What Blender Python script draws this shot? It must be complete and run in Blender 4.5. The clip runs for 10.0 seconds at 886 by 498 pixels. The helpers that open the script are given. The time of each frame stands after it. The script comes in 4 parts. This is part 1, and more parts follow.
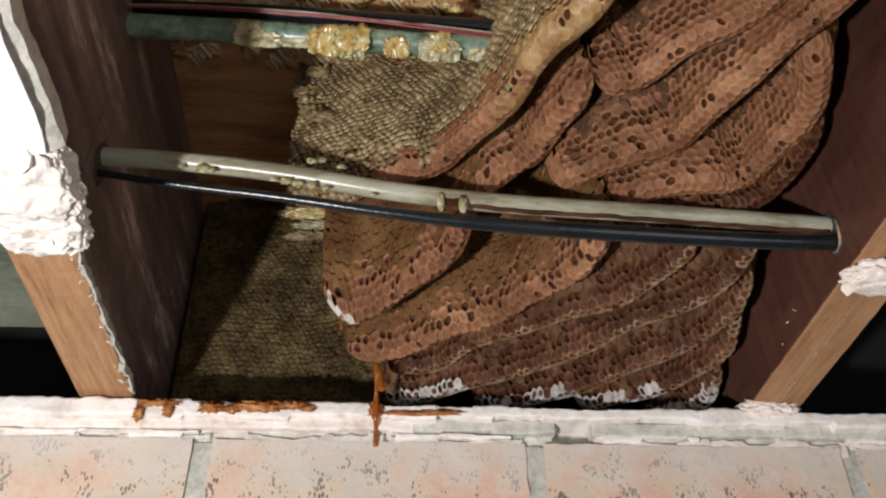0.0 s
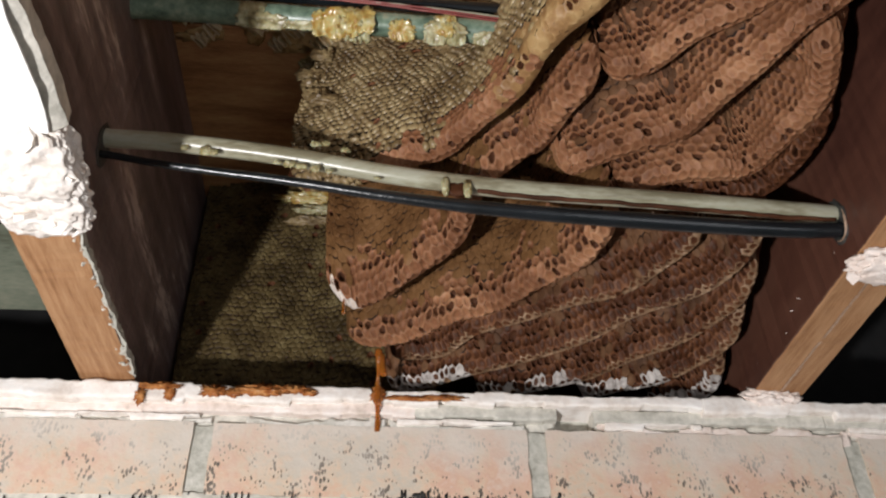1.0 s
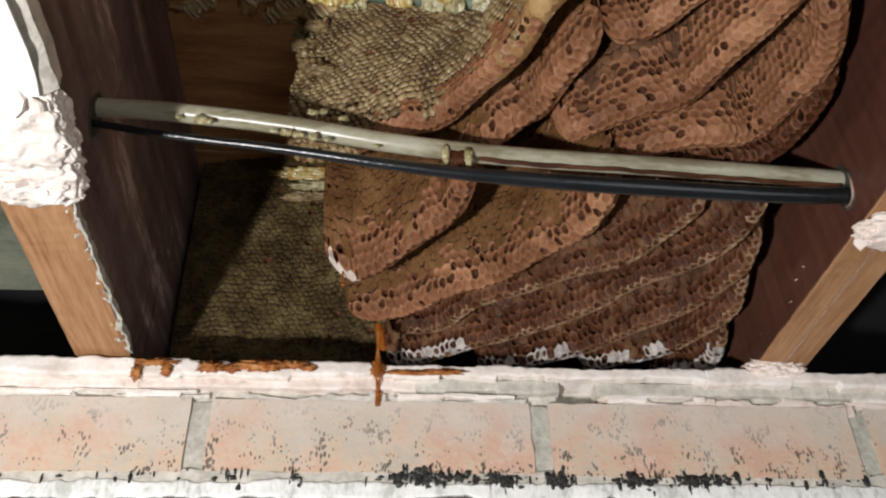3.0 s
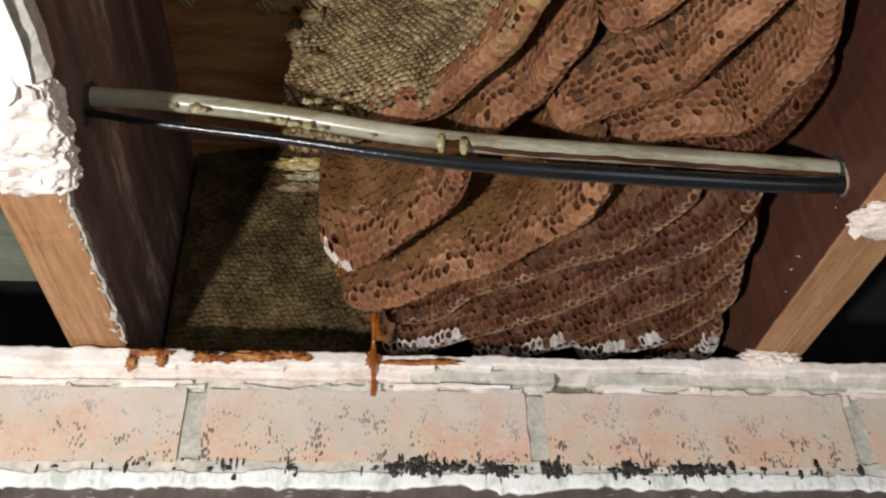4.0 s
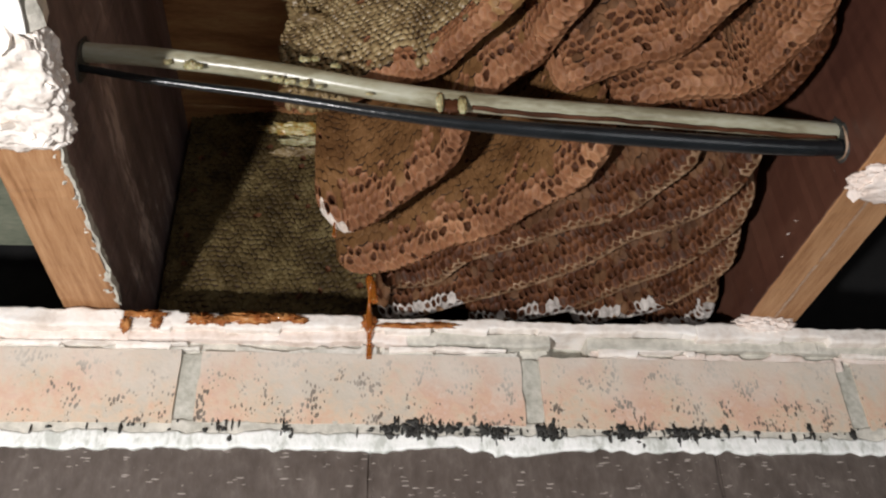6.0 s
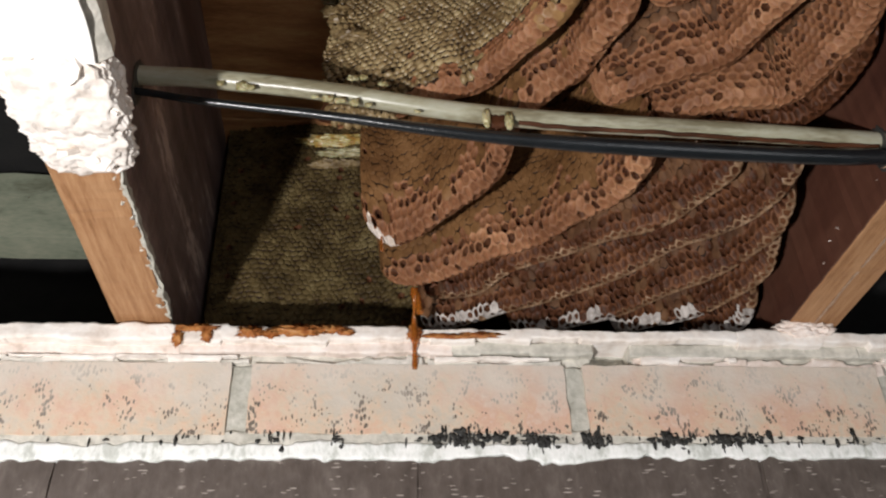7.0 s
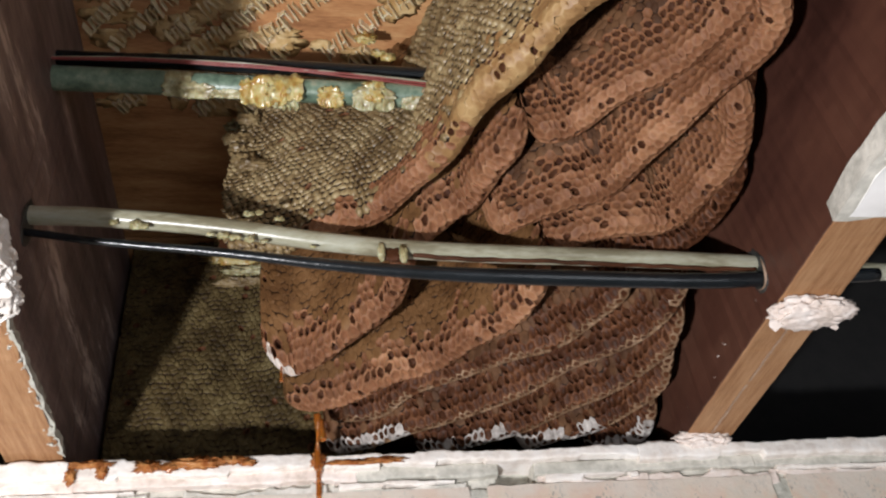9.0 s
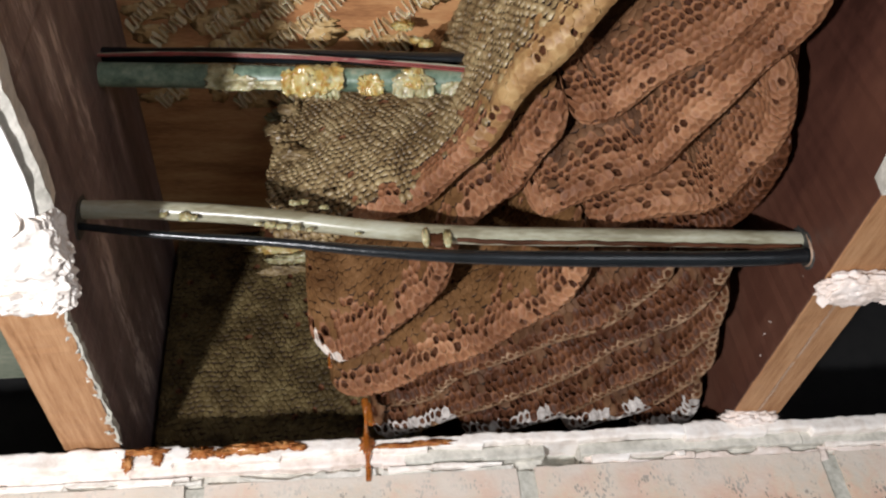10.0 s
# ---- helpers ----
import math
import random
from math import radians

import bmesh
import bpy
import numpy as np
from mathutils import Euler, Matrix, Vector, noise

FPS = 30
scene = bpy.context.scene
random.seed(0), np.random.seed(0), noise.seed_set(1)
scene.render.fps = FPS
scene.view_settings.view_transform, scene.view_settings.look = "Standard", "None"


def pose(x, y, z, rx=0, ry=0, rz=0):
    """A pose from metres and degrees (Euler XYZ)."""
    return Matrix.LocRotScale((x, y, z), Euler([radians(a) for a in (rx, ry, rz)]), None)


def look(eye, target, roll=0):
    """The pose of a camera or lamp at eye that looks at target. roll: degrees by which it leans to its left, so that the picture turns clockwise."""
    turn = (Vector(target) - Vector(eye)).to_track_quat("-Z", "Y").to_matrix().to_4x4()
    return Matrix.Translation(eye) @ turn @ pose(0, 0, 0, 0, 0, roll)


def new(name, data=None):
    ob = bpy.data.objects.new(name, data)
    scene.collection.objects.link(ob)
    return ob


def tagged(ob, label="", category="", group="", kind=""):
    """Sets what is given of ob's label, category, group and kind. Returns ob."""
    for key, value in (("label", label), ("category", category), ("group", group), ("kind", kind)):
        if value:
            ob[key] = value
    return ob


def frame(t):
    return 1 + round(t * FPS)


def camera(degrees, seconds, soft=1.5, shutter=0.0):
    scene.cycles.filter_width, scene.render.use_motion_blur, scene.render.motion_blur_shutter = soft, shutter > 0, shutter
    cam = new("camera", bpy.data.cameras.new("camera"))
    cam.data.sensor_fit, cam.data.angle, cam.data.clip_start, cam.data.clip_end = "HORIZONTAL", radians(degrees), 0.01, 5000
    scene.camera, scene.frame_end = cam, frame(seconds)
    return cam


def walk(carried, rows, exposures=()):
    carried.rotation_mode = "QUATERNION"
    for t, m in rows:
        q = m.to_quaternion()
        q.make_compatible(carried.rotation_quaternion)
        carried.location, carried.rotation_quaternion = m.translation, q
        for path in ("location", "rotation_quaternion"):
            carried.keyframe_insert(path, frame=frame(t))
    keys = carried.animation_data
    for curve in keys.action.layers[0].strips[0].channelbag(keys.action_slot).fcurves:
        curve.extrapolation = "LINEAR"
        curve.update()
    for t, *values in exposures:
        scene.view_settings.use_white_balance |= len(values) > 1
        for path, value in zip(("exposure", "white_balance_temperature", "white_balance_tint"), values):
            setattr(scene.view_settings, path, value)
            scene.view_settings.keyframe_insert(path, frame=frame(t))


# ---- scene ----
cam = camera(53.8, 10.0, soft=2.2)
PATH = [
    (0, (-0.102, -0.476, -0.258), (0.047, 1.08, 0.99), -1.6),
    (0.5, (-0.102, -0.474, -0.259), (0.051, 1.086, 0.982), -1.4),
    (1, (-0.104, -0.473, -0.258), (0.047, 1.099, 0.969), -1.1),
    (1.5, (-0.105, -0.467, -0.259), (0.059, 1.11, 0.96), -1.5),
    (2, (-0.105, -0.468, -0.258), (0.066, 1.117, 0.951), -1.9),
    (2.5, (-0.107, -0.463, -0.259), (0.059, 1.125, 0.945), -1.9),
    (4, (-0.106, -0.46, -0.261), (0.069, 1.139, 0.928), -2.1),
    (4.5, (-0.107, -0.458, -0.261), (0.077, 1.152, 0.912), -2.4),
    (5, (-0.107, -0.457, -0.262), (0.083, 1.156, 0.904), -2.3),
    (6.5, (-0.115, -0.452, -0.267), (0.086, 1.179, 0.873), -2.2),
    (7, (-0.127, -0.462, -0.264), (0.039, 1.17, 0.881), -2.3),
    (7.5, (-0.118, -0.476, -0.262), (0.03, 1.138, 0.91), -2.1),
    (8, (-0.111, -0.48, -0.257), (0.062, 1.098, 0.959), -2.4),
    (8.5, (-0.113, -0.48, -0.249), (0.167, 1.043, 1.018), -5.6),
    (9, (-0.113, -0.484, -0.249), (0.217, 1.016, 1.031), -7.7),
    (9.5, (-0.117, -0.487, -0.252), (0.175, 1.029, 1.02), -7.6),
    (10, (-0.119, -0.486, -0.251), (0.136, 1.045, 1.011), -7.2),
]
walk(cam, [(t, look(eye, target, roll)) for t, eye, target, roll in PATH],
     exposures=((0, 0.0, 6380, 10), (2.5, 0.0, 6440, 10), (4, 0.0, 6500, 10), (7.5, 0.0, 6500, 10), (8.5, 0.0, 6250, 10), (9.0, 0.2, 6230, 10), (9.5, 0.26, 6250, 10), (10, 0.27, 6250, 10)))

# ---- light ----
world = bpy.data.worlds.new("world")
scene.world = world
world.use_nodes = True
world.node_tree.nodes["Background"].inputs[0].default_value = (0.9, 0.95, 1.0, 1)
world.node_tree.nodes["Background"].inputs[1].default_value = 0.03

torch = bpy.data.lights.new("work_light", "POINT")
torch.energy = 29.0
torch.shadow_soft_size = 0.018
torch.color = (1.0, 0.97, 0.955)
torch_ob = new("work_light", torch)
torch_ob.location = (-0.425, -0.600, -0.525)
# added soft fill lamp, out of view, that lifts the shade in the bay
fill = bpy.data.lights.new("fill_light", "AREA")
fill.shape, fill.size, fill.size_y = "RECTANGLE", 1.2, 2.0
fill.energy = 15.5
fill.color = (0.96, 0.97, 1.0)
fill_ob = new("fill_light", fill)
fill_ob.matrix_world = look((1.1, -2.96, -1.38), (0.0, 0.0, -0.1))
scene.view_settings.exposure = 0.0


# ---- materials ----
def material(name, stops, scale=40.0, stretch=(1, 1, 1), rough=0.7, bump=0.3, bump_scale=300.0, fine=0.25, specks=None,
             transmission=0.0, subsurface=0.0, coat=0.0, distance=0.001, tint=0.0, metal=0.0, smear=None):
    """Two scales of noise through a colour ramp, with fine relief; specks: (scale, size, colour) adds dark pits."""
    m = bpy.data.materials.new(name)
    m.use_nodes = True
    nt = m.node_tree
    n, l = nt.nodes, nt.links
    b = n["Principled BSDF"]
    b.inputs["Roughness"].default_value = rough
    b.inputs["Metallic"].default_value = metal
    b.inputs["Transmission Weight"].default_value = transmission
    b.inputs["Coat Weight"].default_value = coat
    b.inputs["Coat Roughness"].default_value = 0.15
    if subsurface:
        b.inputs["Subsurface Weight"].default_value = subsurface
        b.inputs["Subsurface Radius"].default_value = (1.0, 0.45, 0.2)
        b.inputs["Subsurface Scale"].default_value = 0.003
    geo = n.new("ShaderNodeNewGeometry")
    mp = n.new("ShaderNodeMapping")
    mp.inputs["Scale"].default_value = stretch
    l.new(geo.outputs["Position"], mp.inputs["Vector"])
    big = n.new("ShaderNodeTexNoise")
    big.inputs["Scale"].default_value = scale
    big.inputs["Detail"].default_value = 6
    big.inputs["Roughness"].default_value = 0.62
    l.new(mp.outputs[0], big.inputs["Vector"])
    small = n.new("ShaderNodeTexNoise")
    small.inputs["Scale"].default_value = bump_scale
    small.inputs["Detail"].default_value = 4
    l.new(mp.outputs[0], small.inputs["Vector"])
    mix = n.new("ShaderNodeMath")
    mix.operation = "MULTIPLY_ADD"
    mix.inputs[1].default_value = fine
    l.new(small.outputs["Fac"], mix.inputs[0])
    off = n.new("ShaderNodeMath")
    off.operation = "ADD"
    off.inputs[1].default_value = -fine * 0.5
    l.new(big.outputs["Fac"], off.inputs[0])
    l.new(off.outputs[0], mix.inputs[2])
    value = mix.outputs[0]
    if tint:
        info = n.new("ShaderNodeObjectInfo")
        sh = n.new("ShaderNodeMath")
        sh.operation = "MULTIPLY_ADD"
        sh.inputs[1].default_value = tint
        l.new(info.outputs["Random"], sh.inputs[0])
        sub = n.new("ShaderNodeMath")
        sub.operation = "ADD"
        sub.inputs[1].default_value = -tint / 2
        l.new(value, sub.inputs[0])
        l.new(sub.outputs[0], sh.inputs[2])
        value = sh.outputs[0]
    ramp = n.new("ShaderNodeValToRGB")
    el = ramp.color_ramp.elements
    while len(el) < len(stops):
        el.new(0.5)
    for e, (p, c) in zip(el, stops):
        e.position, e.color = p, (*c, 1)
    l.new(value, ramp.inputs[0])
    colour = ramp.outputs[0]
    height = small.outputs["Fac"]
    if specks:
        vor = n.new("ShaderNodeTexVoronoi")
        vor.inputs["Scale"].default_value = specks[0]
        vor.inputs["Randomness"].default_value = 1.0
        squash = n.new("ShaderNodeMapping")
        squash.inputs["Scale"].default_value = (1.0, 1.0, 0.45) if len(specks) < 4 else specks[3]
        l.new(mp.outputs[0], squash.inputs["Vector"])
        l.new(squash.outputs[0], vor.inputs["Vector"])
        gate = n.new("ShaderNodeTexNoise")
        gate.inputs["Scale"].default_value = specks[0] * 0.13
        l.new(mp.outputs[0], gate.inputs["Vector"])
        g2 = n.new("ShaderNodeMapRange")
        g2.inputs[1].default_value, g2.inputs[2].default_value = 0.42, 0.64
        g2.inputs[3].default_value, g2.inputs[4].default_value = 0.0, specks[1]
        l.new(gate.outputs["Fac"], g2.inputs[0])
        lt = n.new("ShaderNodeMath")
        lt.operation = "LESS_THAN"
        l.new(vor.outputs["Distance"], lt.inputs[0])
        l.new(g2.outputs[0], lt.inputs[1])
        mc = n.new("ShaderNodeMix")
        mc.data_type = "RGBA"
        l.new(lt.outputs[0], mc.inputs[0])
        l.new(colour, mc.inputs[6])
        mc.inputs[7].default_value = (*specks[2], 1)
        colour = mc.outputs[2]
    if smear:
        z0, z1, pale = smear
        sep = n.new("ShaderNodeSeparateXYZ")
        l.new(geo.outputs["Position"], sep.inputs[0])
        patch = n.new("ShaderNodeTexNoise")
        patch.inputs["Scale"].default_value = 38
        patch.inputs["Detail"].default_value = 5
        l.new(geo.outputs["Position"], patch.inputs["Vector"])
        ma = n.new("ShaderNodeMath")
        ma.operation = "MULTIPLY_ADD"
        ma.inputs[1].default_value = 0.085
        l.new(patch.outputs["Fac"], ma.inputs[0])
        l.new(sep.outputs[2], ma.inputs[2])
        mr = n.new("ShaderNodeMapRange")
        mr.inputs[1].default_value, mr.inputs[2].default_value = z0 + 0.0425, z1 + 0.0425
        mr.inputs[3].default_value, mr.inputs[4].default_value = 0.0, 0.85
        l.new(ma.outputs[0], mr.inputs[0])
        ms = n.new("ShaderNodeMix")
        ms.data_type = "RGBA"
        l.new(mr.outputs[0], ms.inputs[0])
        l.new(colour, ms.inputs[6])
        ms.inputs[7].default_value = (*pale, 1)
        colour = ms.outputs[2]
    l.new(colour, b.inputs["Base Color"])
    bp = n.new("ShaderNodeBump")
    bp.inputs["Strength"].default_value = bump
    bp.inputs["Distance"].default_value = distance
    l.new(height, bp.inputs["Height"])
    l.new(bp.outputs[0], b.inputs["Normal"])
    return m


WAX_RIM = material("wax_rim", [(0.36, (0.164, 0.070, 0.033)), (0.5, (0.209, 0.093, 0.044)), (0.66, (0.264, 0.126, 0.063))], 34, rough=0.55, bump=0.15, subsurface=0.1)
WAX_FLOOR = material("wax_cell_floor", [(0.36, (0.113, 0.046, 0.021)), (0.5, (0.151, 0.065, 0.031)), (0.66, (0.197, 0.090, 0.044))], 44, rough=0.55, bump=0.2, fine=0.35)
# darker wax: floors of deep cells, some white cells, and the mid wall
WAX_DEEP = material("wax_deep_cell", [(0.35, (0.048, 0.017, 0.008)), (0.65, (0.092, 0.037, 0.016))], 60, rough=0.6, bump=0.3)
SLIT_SHADE = material("slit_shade", [(0.35, (0.012, 0.006, 0.003)), (0.65, (0.030, 0.015, 0.008))], 60, rough=0.7, bump=0.3)
# shaded copies of the comb wax; the floor tone also serves brown residue
SHADED_RIM = material("shaded_wax_rim", [(0.36, (0.060, 0.021, 0.010)), (0.5, (0.098, 0.037, 0.016)), (0.66, (0.165, 0.070, 0.032))], 44, rough=0.5, bump=0.2, fine=0.3)
SHADED_FLOOR_RESIDUE = material("shaded_floor_residue_wax", [(0.36, (0.037, 0.014, 0.006)), (0.5, (0.056, 0.020, 0.008)), (0.66, (0.085, 0.032, 0.015))], 44, rough=0.55, bump=0.2, fine=0.35)
# pale lip row: edge wax plus the light it catches, put into the colour
WAX_LIP = material("wax_lip", [(0.36, (0.286, 0.128, 0.059)), (0.5, (0.352, 0.175, 0.086)), (0.66, (0.438, 0.247, 0.137))], 90, rough=0.42, bump=0.2, fine=0.3)
SHADED_LIP = material("shaded_wax_lip", [(0.36, (0.164, 0.090, 0.046)), (0.5, (0.239, 0.144, 0.080)), (0.66, (0.329, 0.219, 0.137))], 90, rough=0.5, bump=0.2, fine=0.3)
TAN_RIM = material("tan_wax_rim", [(0.36, (0.161, 0.070, 0.034)), (0.5, (0.250, 0.118, 0.060)), (0.66, (0.367, 0.190, 0.101))], 26, rough=0.55, bump=0.15, subsurface=0.1)
TAN_FLOOR = material("tan_wax_floor", [(0.36, (0.131, 0.053, 0.024)), (0.5, (0.209, 0.090, 0.043)), (0.66, (0.315, 0.152, 0.075))], 26, rough=0.55, bump=0.2, fine=0.35)
GOLD_RIM = material("golden_wax_rim", [(0.38, (0.235, 0.125, 0.048)), (0.5, (0.314, 0.181, 0.072)), (0.62, (0.408, 0.265, 0.116))], 50, rough=0.5, bump=0.3, fine=0.35)
GOLD_FLOOR = material("golden_wax_floor", [(0.38, (0.216, 0.112, 0.041)), (0.5, (0.292, 0.164, 0.063)), (0.62, (0.380, 0.238, 0.100))], 50, rough=0.5, bump=0.3, fine=0.35)
# darker copy of the capping: the back comb's shade as colour
BACK_CAP_SHADED = material("shaded_back_capping", [(0.335, (0.031, 0.020, 0.007)), (0.463, (0.073, 0.050, 0.020)), (0.575, (0.121, 0.087, 0.036)), (0.688, (0.168, 0.128, 0.058))], 38, rough=0.55, bump=0.4, fine=0.4)
WAX_CAP = material("wax_capping", [(0.335, (0.102, 0.064, 0.027)), (0.463, (0.204, 0.141, 0.065)), (0.575, (0.296, 0.216, 0.106)), (0.688, (0.377, 0.291, 0.152))], 48, rough=0.42, bump=0.4, fine=0.4)
WAX_CAP_BROWN = material("wax_capping_brown", [(0.34, (0.096, 0.044, 0.016)), (0.5, (0.144, 0.070, 0.026)), (0.66, (0.200, 0.102, 0.042))], 40, rough=0.6, bump=0.3, fine=0.3)
# darker capping: the shade in the crevices between combs, as colour
WAX_CAP_SHADED = material("wax_capping_shaded", [(0.34, (0.056, 0.025, 0.012)), (0.5, (0.100, 0.047, 0.022)), (0.66, (0.153, 0.076, 0.036))], 40, rough=0.65, bump=0.3, fine=0.3)
WAX_WHITE = material("wax_new_white", [(0.3, (0.425, 0.340, 0.281)), (0.6, (0.663, 0.595, 0.535))], 120, rough=0.5, bump=0.3)
WAX_GREY = material("wax_grey", [(0.3, (0.208, 0.182, 0.163)), (0.6, (0.494, 0.455, 0.423))], 120, rough=0.35, bump=0.3)
WAX_YELLOW = material("wax_broken_yellow", [(0.34, (0.32, 0.17, 0.035)), (0.45, (0.42, 0.29, 0.085)), (0.55, (0.47, 0.39, 0.165)), (0.66, (0.56, 0.50, 0.300))], 170, rough=0.28, bump=0.3, subsurface=0.15, coat=0.35)
WAX_FILM = material("pale_wax_film", [(0.34, (0.16, 0.13, 0.055)), (0.48, (0.32, 0.28, 0.14)), (0.64, (0.48, 0.45, 0.28))], 190, rough=0.4, bump=0.4, subsurface=0.15, coat=0.2)
HONEY = material("honey", [(0.3, (0.40, 0.10, 0.012)), (0.7, (0.62, 0.22, 0.03))], 100, rough=0.08, bump=0.05, coat=0.6, transmission=0.6)
HONEY_STAIN = material("honey_stain", [(0.34, (0.26, 0.075, 0.020)), (0.5, (0.44, 0.165, 0.050)), (0.66, (0.58, 0.28, 0.10))], 160, rough=0.15, bump=0.1, coat=0.6)
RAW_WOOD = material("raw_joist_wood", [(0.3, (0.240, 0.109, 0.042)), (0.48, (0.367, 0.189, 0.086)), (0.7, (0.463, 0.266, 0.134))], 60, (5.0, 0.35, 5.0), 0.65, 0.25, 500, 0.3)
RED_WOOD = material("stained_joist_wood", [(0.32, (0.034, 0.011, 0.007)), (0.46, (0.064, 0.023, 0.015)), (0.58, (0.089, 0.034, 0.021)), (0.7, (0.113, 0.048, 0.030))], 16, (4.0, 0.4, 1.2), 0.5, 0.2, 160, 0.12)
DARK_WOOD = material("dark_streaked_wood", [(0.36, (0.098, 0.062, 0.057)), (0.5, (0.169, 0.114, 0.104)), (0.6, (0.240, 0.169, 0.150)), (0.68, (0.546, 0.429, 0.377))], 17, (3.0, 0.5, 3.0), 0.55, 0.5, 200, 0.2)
WAX_PALE = material("pale_torn_wax", [(0.35, (0.42, 0.30, 0.15)), (0.5, (0.60, 0.48, 0.29)), (0.65, (0.74, 0.64, 0.45))], 90, rough=0.45, bump=0.3, subsurface=0.1)
BOARD = material("subfloor_board", [(0.3, (0.24, 0.100, 0.040)), (0.5, (0.45, 0.215, 0.088)), (0.7, (0.58, 0.34, 0.155))], 22, (0.6, 3.5, 1.0), 0.55, 0.3, 300, 0.4)
WAX_STAIN = material("golden_wax_stain", [(0.35, (0.42, 0.25, 0.095)), (0.5, (0.56, 0.38, 0.17)), (0.65, (0.66, 0.50, 0.27))], 60, rough=0.4, bump=0.3, fine=0.3)
PLASTER = material("white_plaster", [(0.3, (0.68, 0.60, 0.53)), (0.5, (0.84, 0.78, 0.72)), (0.7, (0.90, 0.87, 0.83))], 70, rough=0.85, bump=0.5, fine=0.3)
PLASTER_PINK = material("pinkish_plaster", [(0.3, (0.583, 0.482, 0.410)), (0.45, (0.763, 0.653, 0.583)), (0.7, (0.869, 0.802, 0.756))], 60, rough=0.85, bump=0.5, fine=0.35)
GYPSUM = material("gypsum_core", [(0.35, (0.432, 0.416, 0.360)), (0.5, (0.562, 0.540, 0.477)), (0.65, (0.691, 0.659, 0.583))], 60, rough=0.9, bump=0.6, fine=0.4)
GYPSUM_PALE = material("pale_gypsum_smear", [(0.35, (0.52, 0.50, 0.44)), (0.5, (0.66, 0.63, 0.57)), (0.65, (0.78, 0.74, 0.68))], 50, rough=0.9, bump=0.6, fine=0.4)
PAPER = material("painted_drywall", [(0.3, (0.78, 0.76, 0.74)), (0.7, (0.86, 0.85, 0.83))], 30, rough=0.6, bump=0.15)
WHITE_PAINT = material("streaked_white_paint", [(0.36, (0.55, 0.57, 0.53)), (0.46, (0.76, 0.78, 0.75)), (0.6, (0.88, 0.89, 0.87))], 70, (1.0, 1.0, 0.5), 0.7, 0.5, 420, 0.5)
MORTAR = material("grey_mortar", [(0.3, (0.34, 0.33, 0.28)), (0.5, (0.48, 0.47, 0.41)), (0.7, (0.60, 0.58, 0.52))], 90, rough=0.95, bump=0.8, fine=0.5)
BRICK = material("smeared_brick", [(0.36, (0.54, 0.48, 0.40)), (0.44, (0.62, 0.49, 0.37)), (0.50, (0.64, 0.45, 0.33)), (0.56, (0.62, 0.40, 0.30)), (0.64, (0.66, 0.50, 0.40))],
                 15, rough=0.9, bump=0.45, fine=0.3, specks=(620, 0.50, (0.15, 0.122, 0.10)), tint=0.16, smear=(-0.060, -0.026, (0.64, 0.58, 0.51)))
BROWN_PAINT = material("brown_painted_brick", [(0.3, (0.066, 0.051, 0.043)), (0.55, (0.100, 0.080, 0.069)), (0.8, (0.160, 0.134, 0.118))], 40, (1.6, 1, 0.8), 0.5, 0.6, 160, 0.3, specks=(520, 0.27, (0.36, 0.32, 0.29), (0.12, 1.0, 1.6)))
RESIDUE_HOLE_BLACK = material("black_residue_hole", [(0.3, (0.012, 0.012, 0.012)), (0.7, (0.05, 0.05, 0.045))], 200, rough=0.5, bump=0.5)
CREAM = material("cream_plastic_pipe", [(0.36, (0.195, 0.177, 0.114)), (0.5, (0.316, 0.305, 0.218)), (0.64, (0.380, 0.379, 0.302))], 45, (0.4, 1.5, 1.5), 0.30, 0.1, 400, 0.35)
BLACK = material("black_cable_sheath", [(0.3, (0.004, 0.006, 0.007)), (0.7, (0.012, 0.015, 0.018))], 60, rough=0.24, bump=0.2)
GREEN = material("green_pipe_paint", [(0.3, (0.050, 0.085, 0.060)), (0.5, (0.140, 0.205, 0.145)), (0.62, (0.225, 0.290, 0.212)), (0.74, (0.340, 0.345, 0.235))], 70, rough=0.4, bump=0.3, coat=0.2, fine=0.45)
RED_WIRE = material("red_wire_sheath", [(0.3, (0.169, 0.026, 0.024)), (0.7, (0.272, 0.061, 0.051))], 80, rough=0.35, bump=0.05)
TAPE = material("tan_wax_tape", [(0.3, (0.320, 0.192, 0.120)), (0.7, (0.480, 0.336, 0.240))], 150, rough=0.4, bump=0.4, transmission=0.15)
PALE_BOARD = material("pale_green_board", [(0.3, (0.124, 0.130, 0.087)), (0.5, (0.223, 0.248, 0.180)), (0.7, (0.310, 0.310, 0.229))], 24, (0.6, 1, 2), 0.7, 0.4, 260, 0.4, specks=(120, 0.25, (0.08, 0.06, 0.04)))
ROOM = material("room_plaster", [(0.3, (0.42, 0.40, 0.38)), (0.7, (0.50, 0.48, 0.45))], 3, rough=0.9, bump=0.2)
ROOM_FLOOR = material("room_concrete", [(0.3, (0.18, 0.17, 0.16)), (0.7, (0.28, 0.27, 0.25))], 4, rough=0.8, bump=0.3)

for m in (WAX_RIM, WAX_FLOOR, WAX_DEEP, SHADED_RIM, SHADED_FLOOR_RESIDUE, WAX_LIP, TAN_RIM, TAN_FLOOR, WAX_CAP_BROWN, WAX_CAP_SHADED, SLIT_SHADE, BACK_CAP_SHADED, WAX_GREY):
    m.node_tree.nodes["Principled BSDF"].inputs["Specular IOR Level"].default_value = 0.18

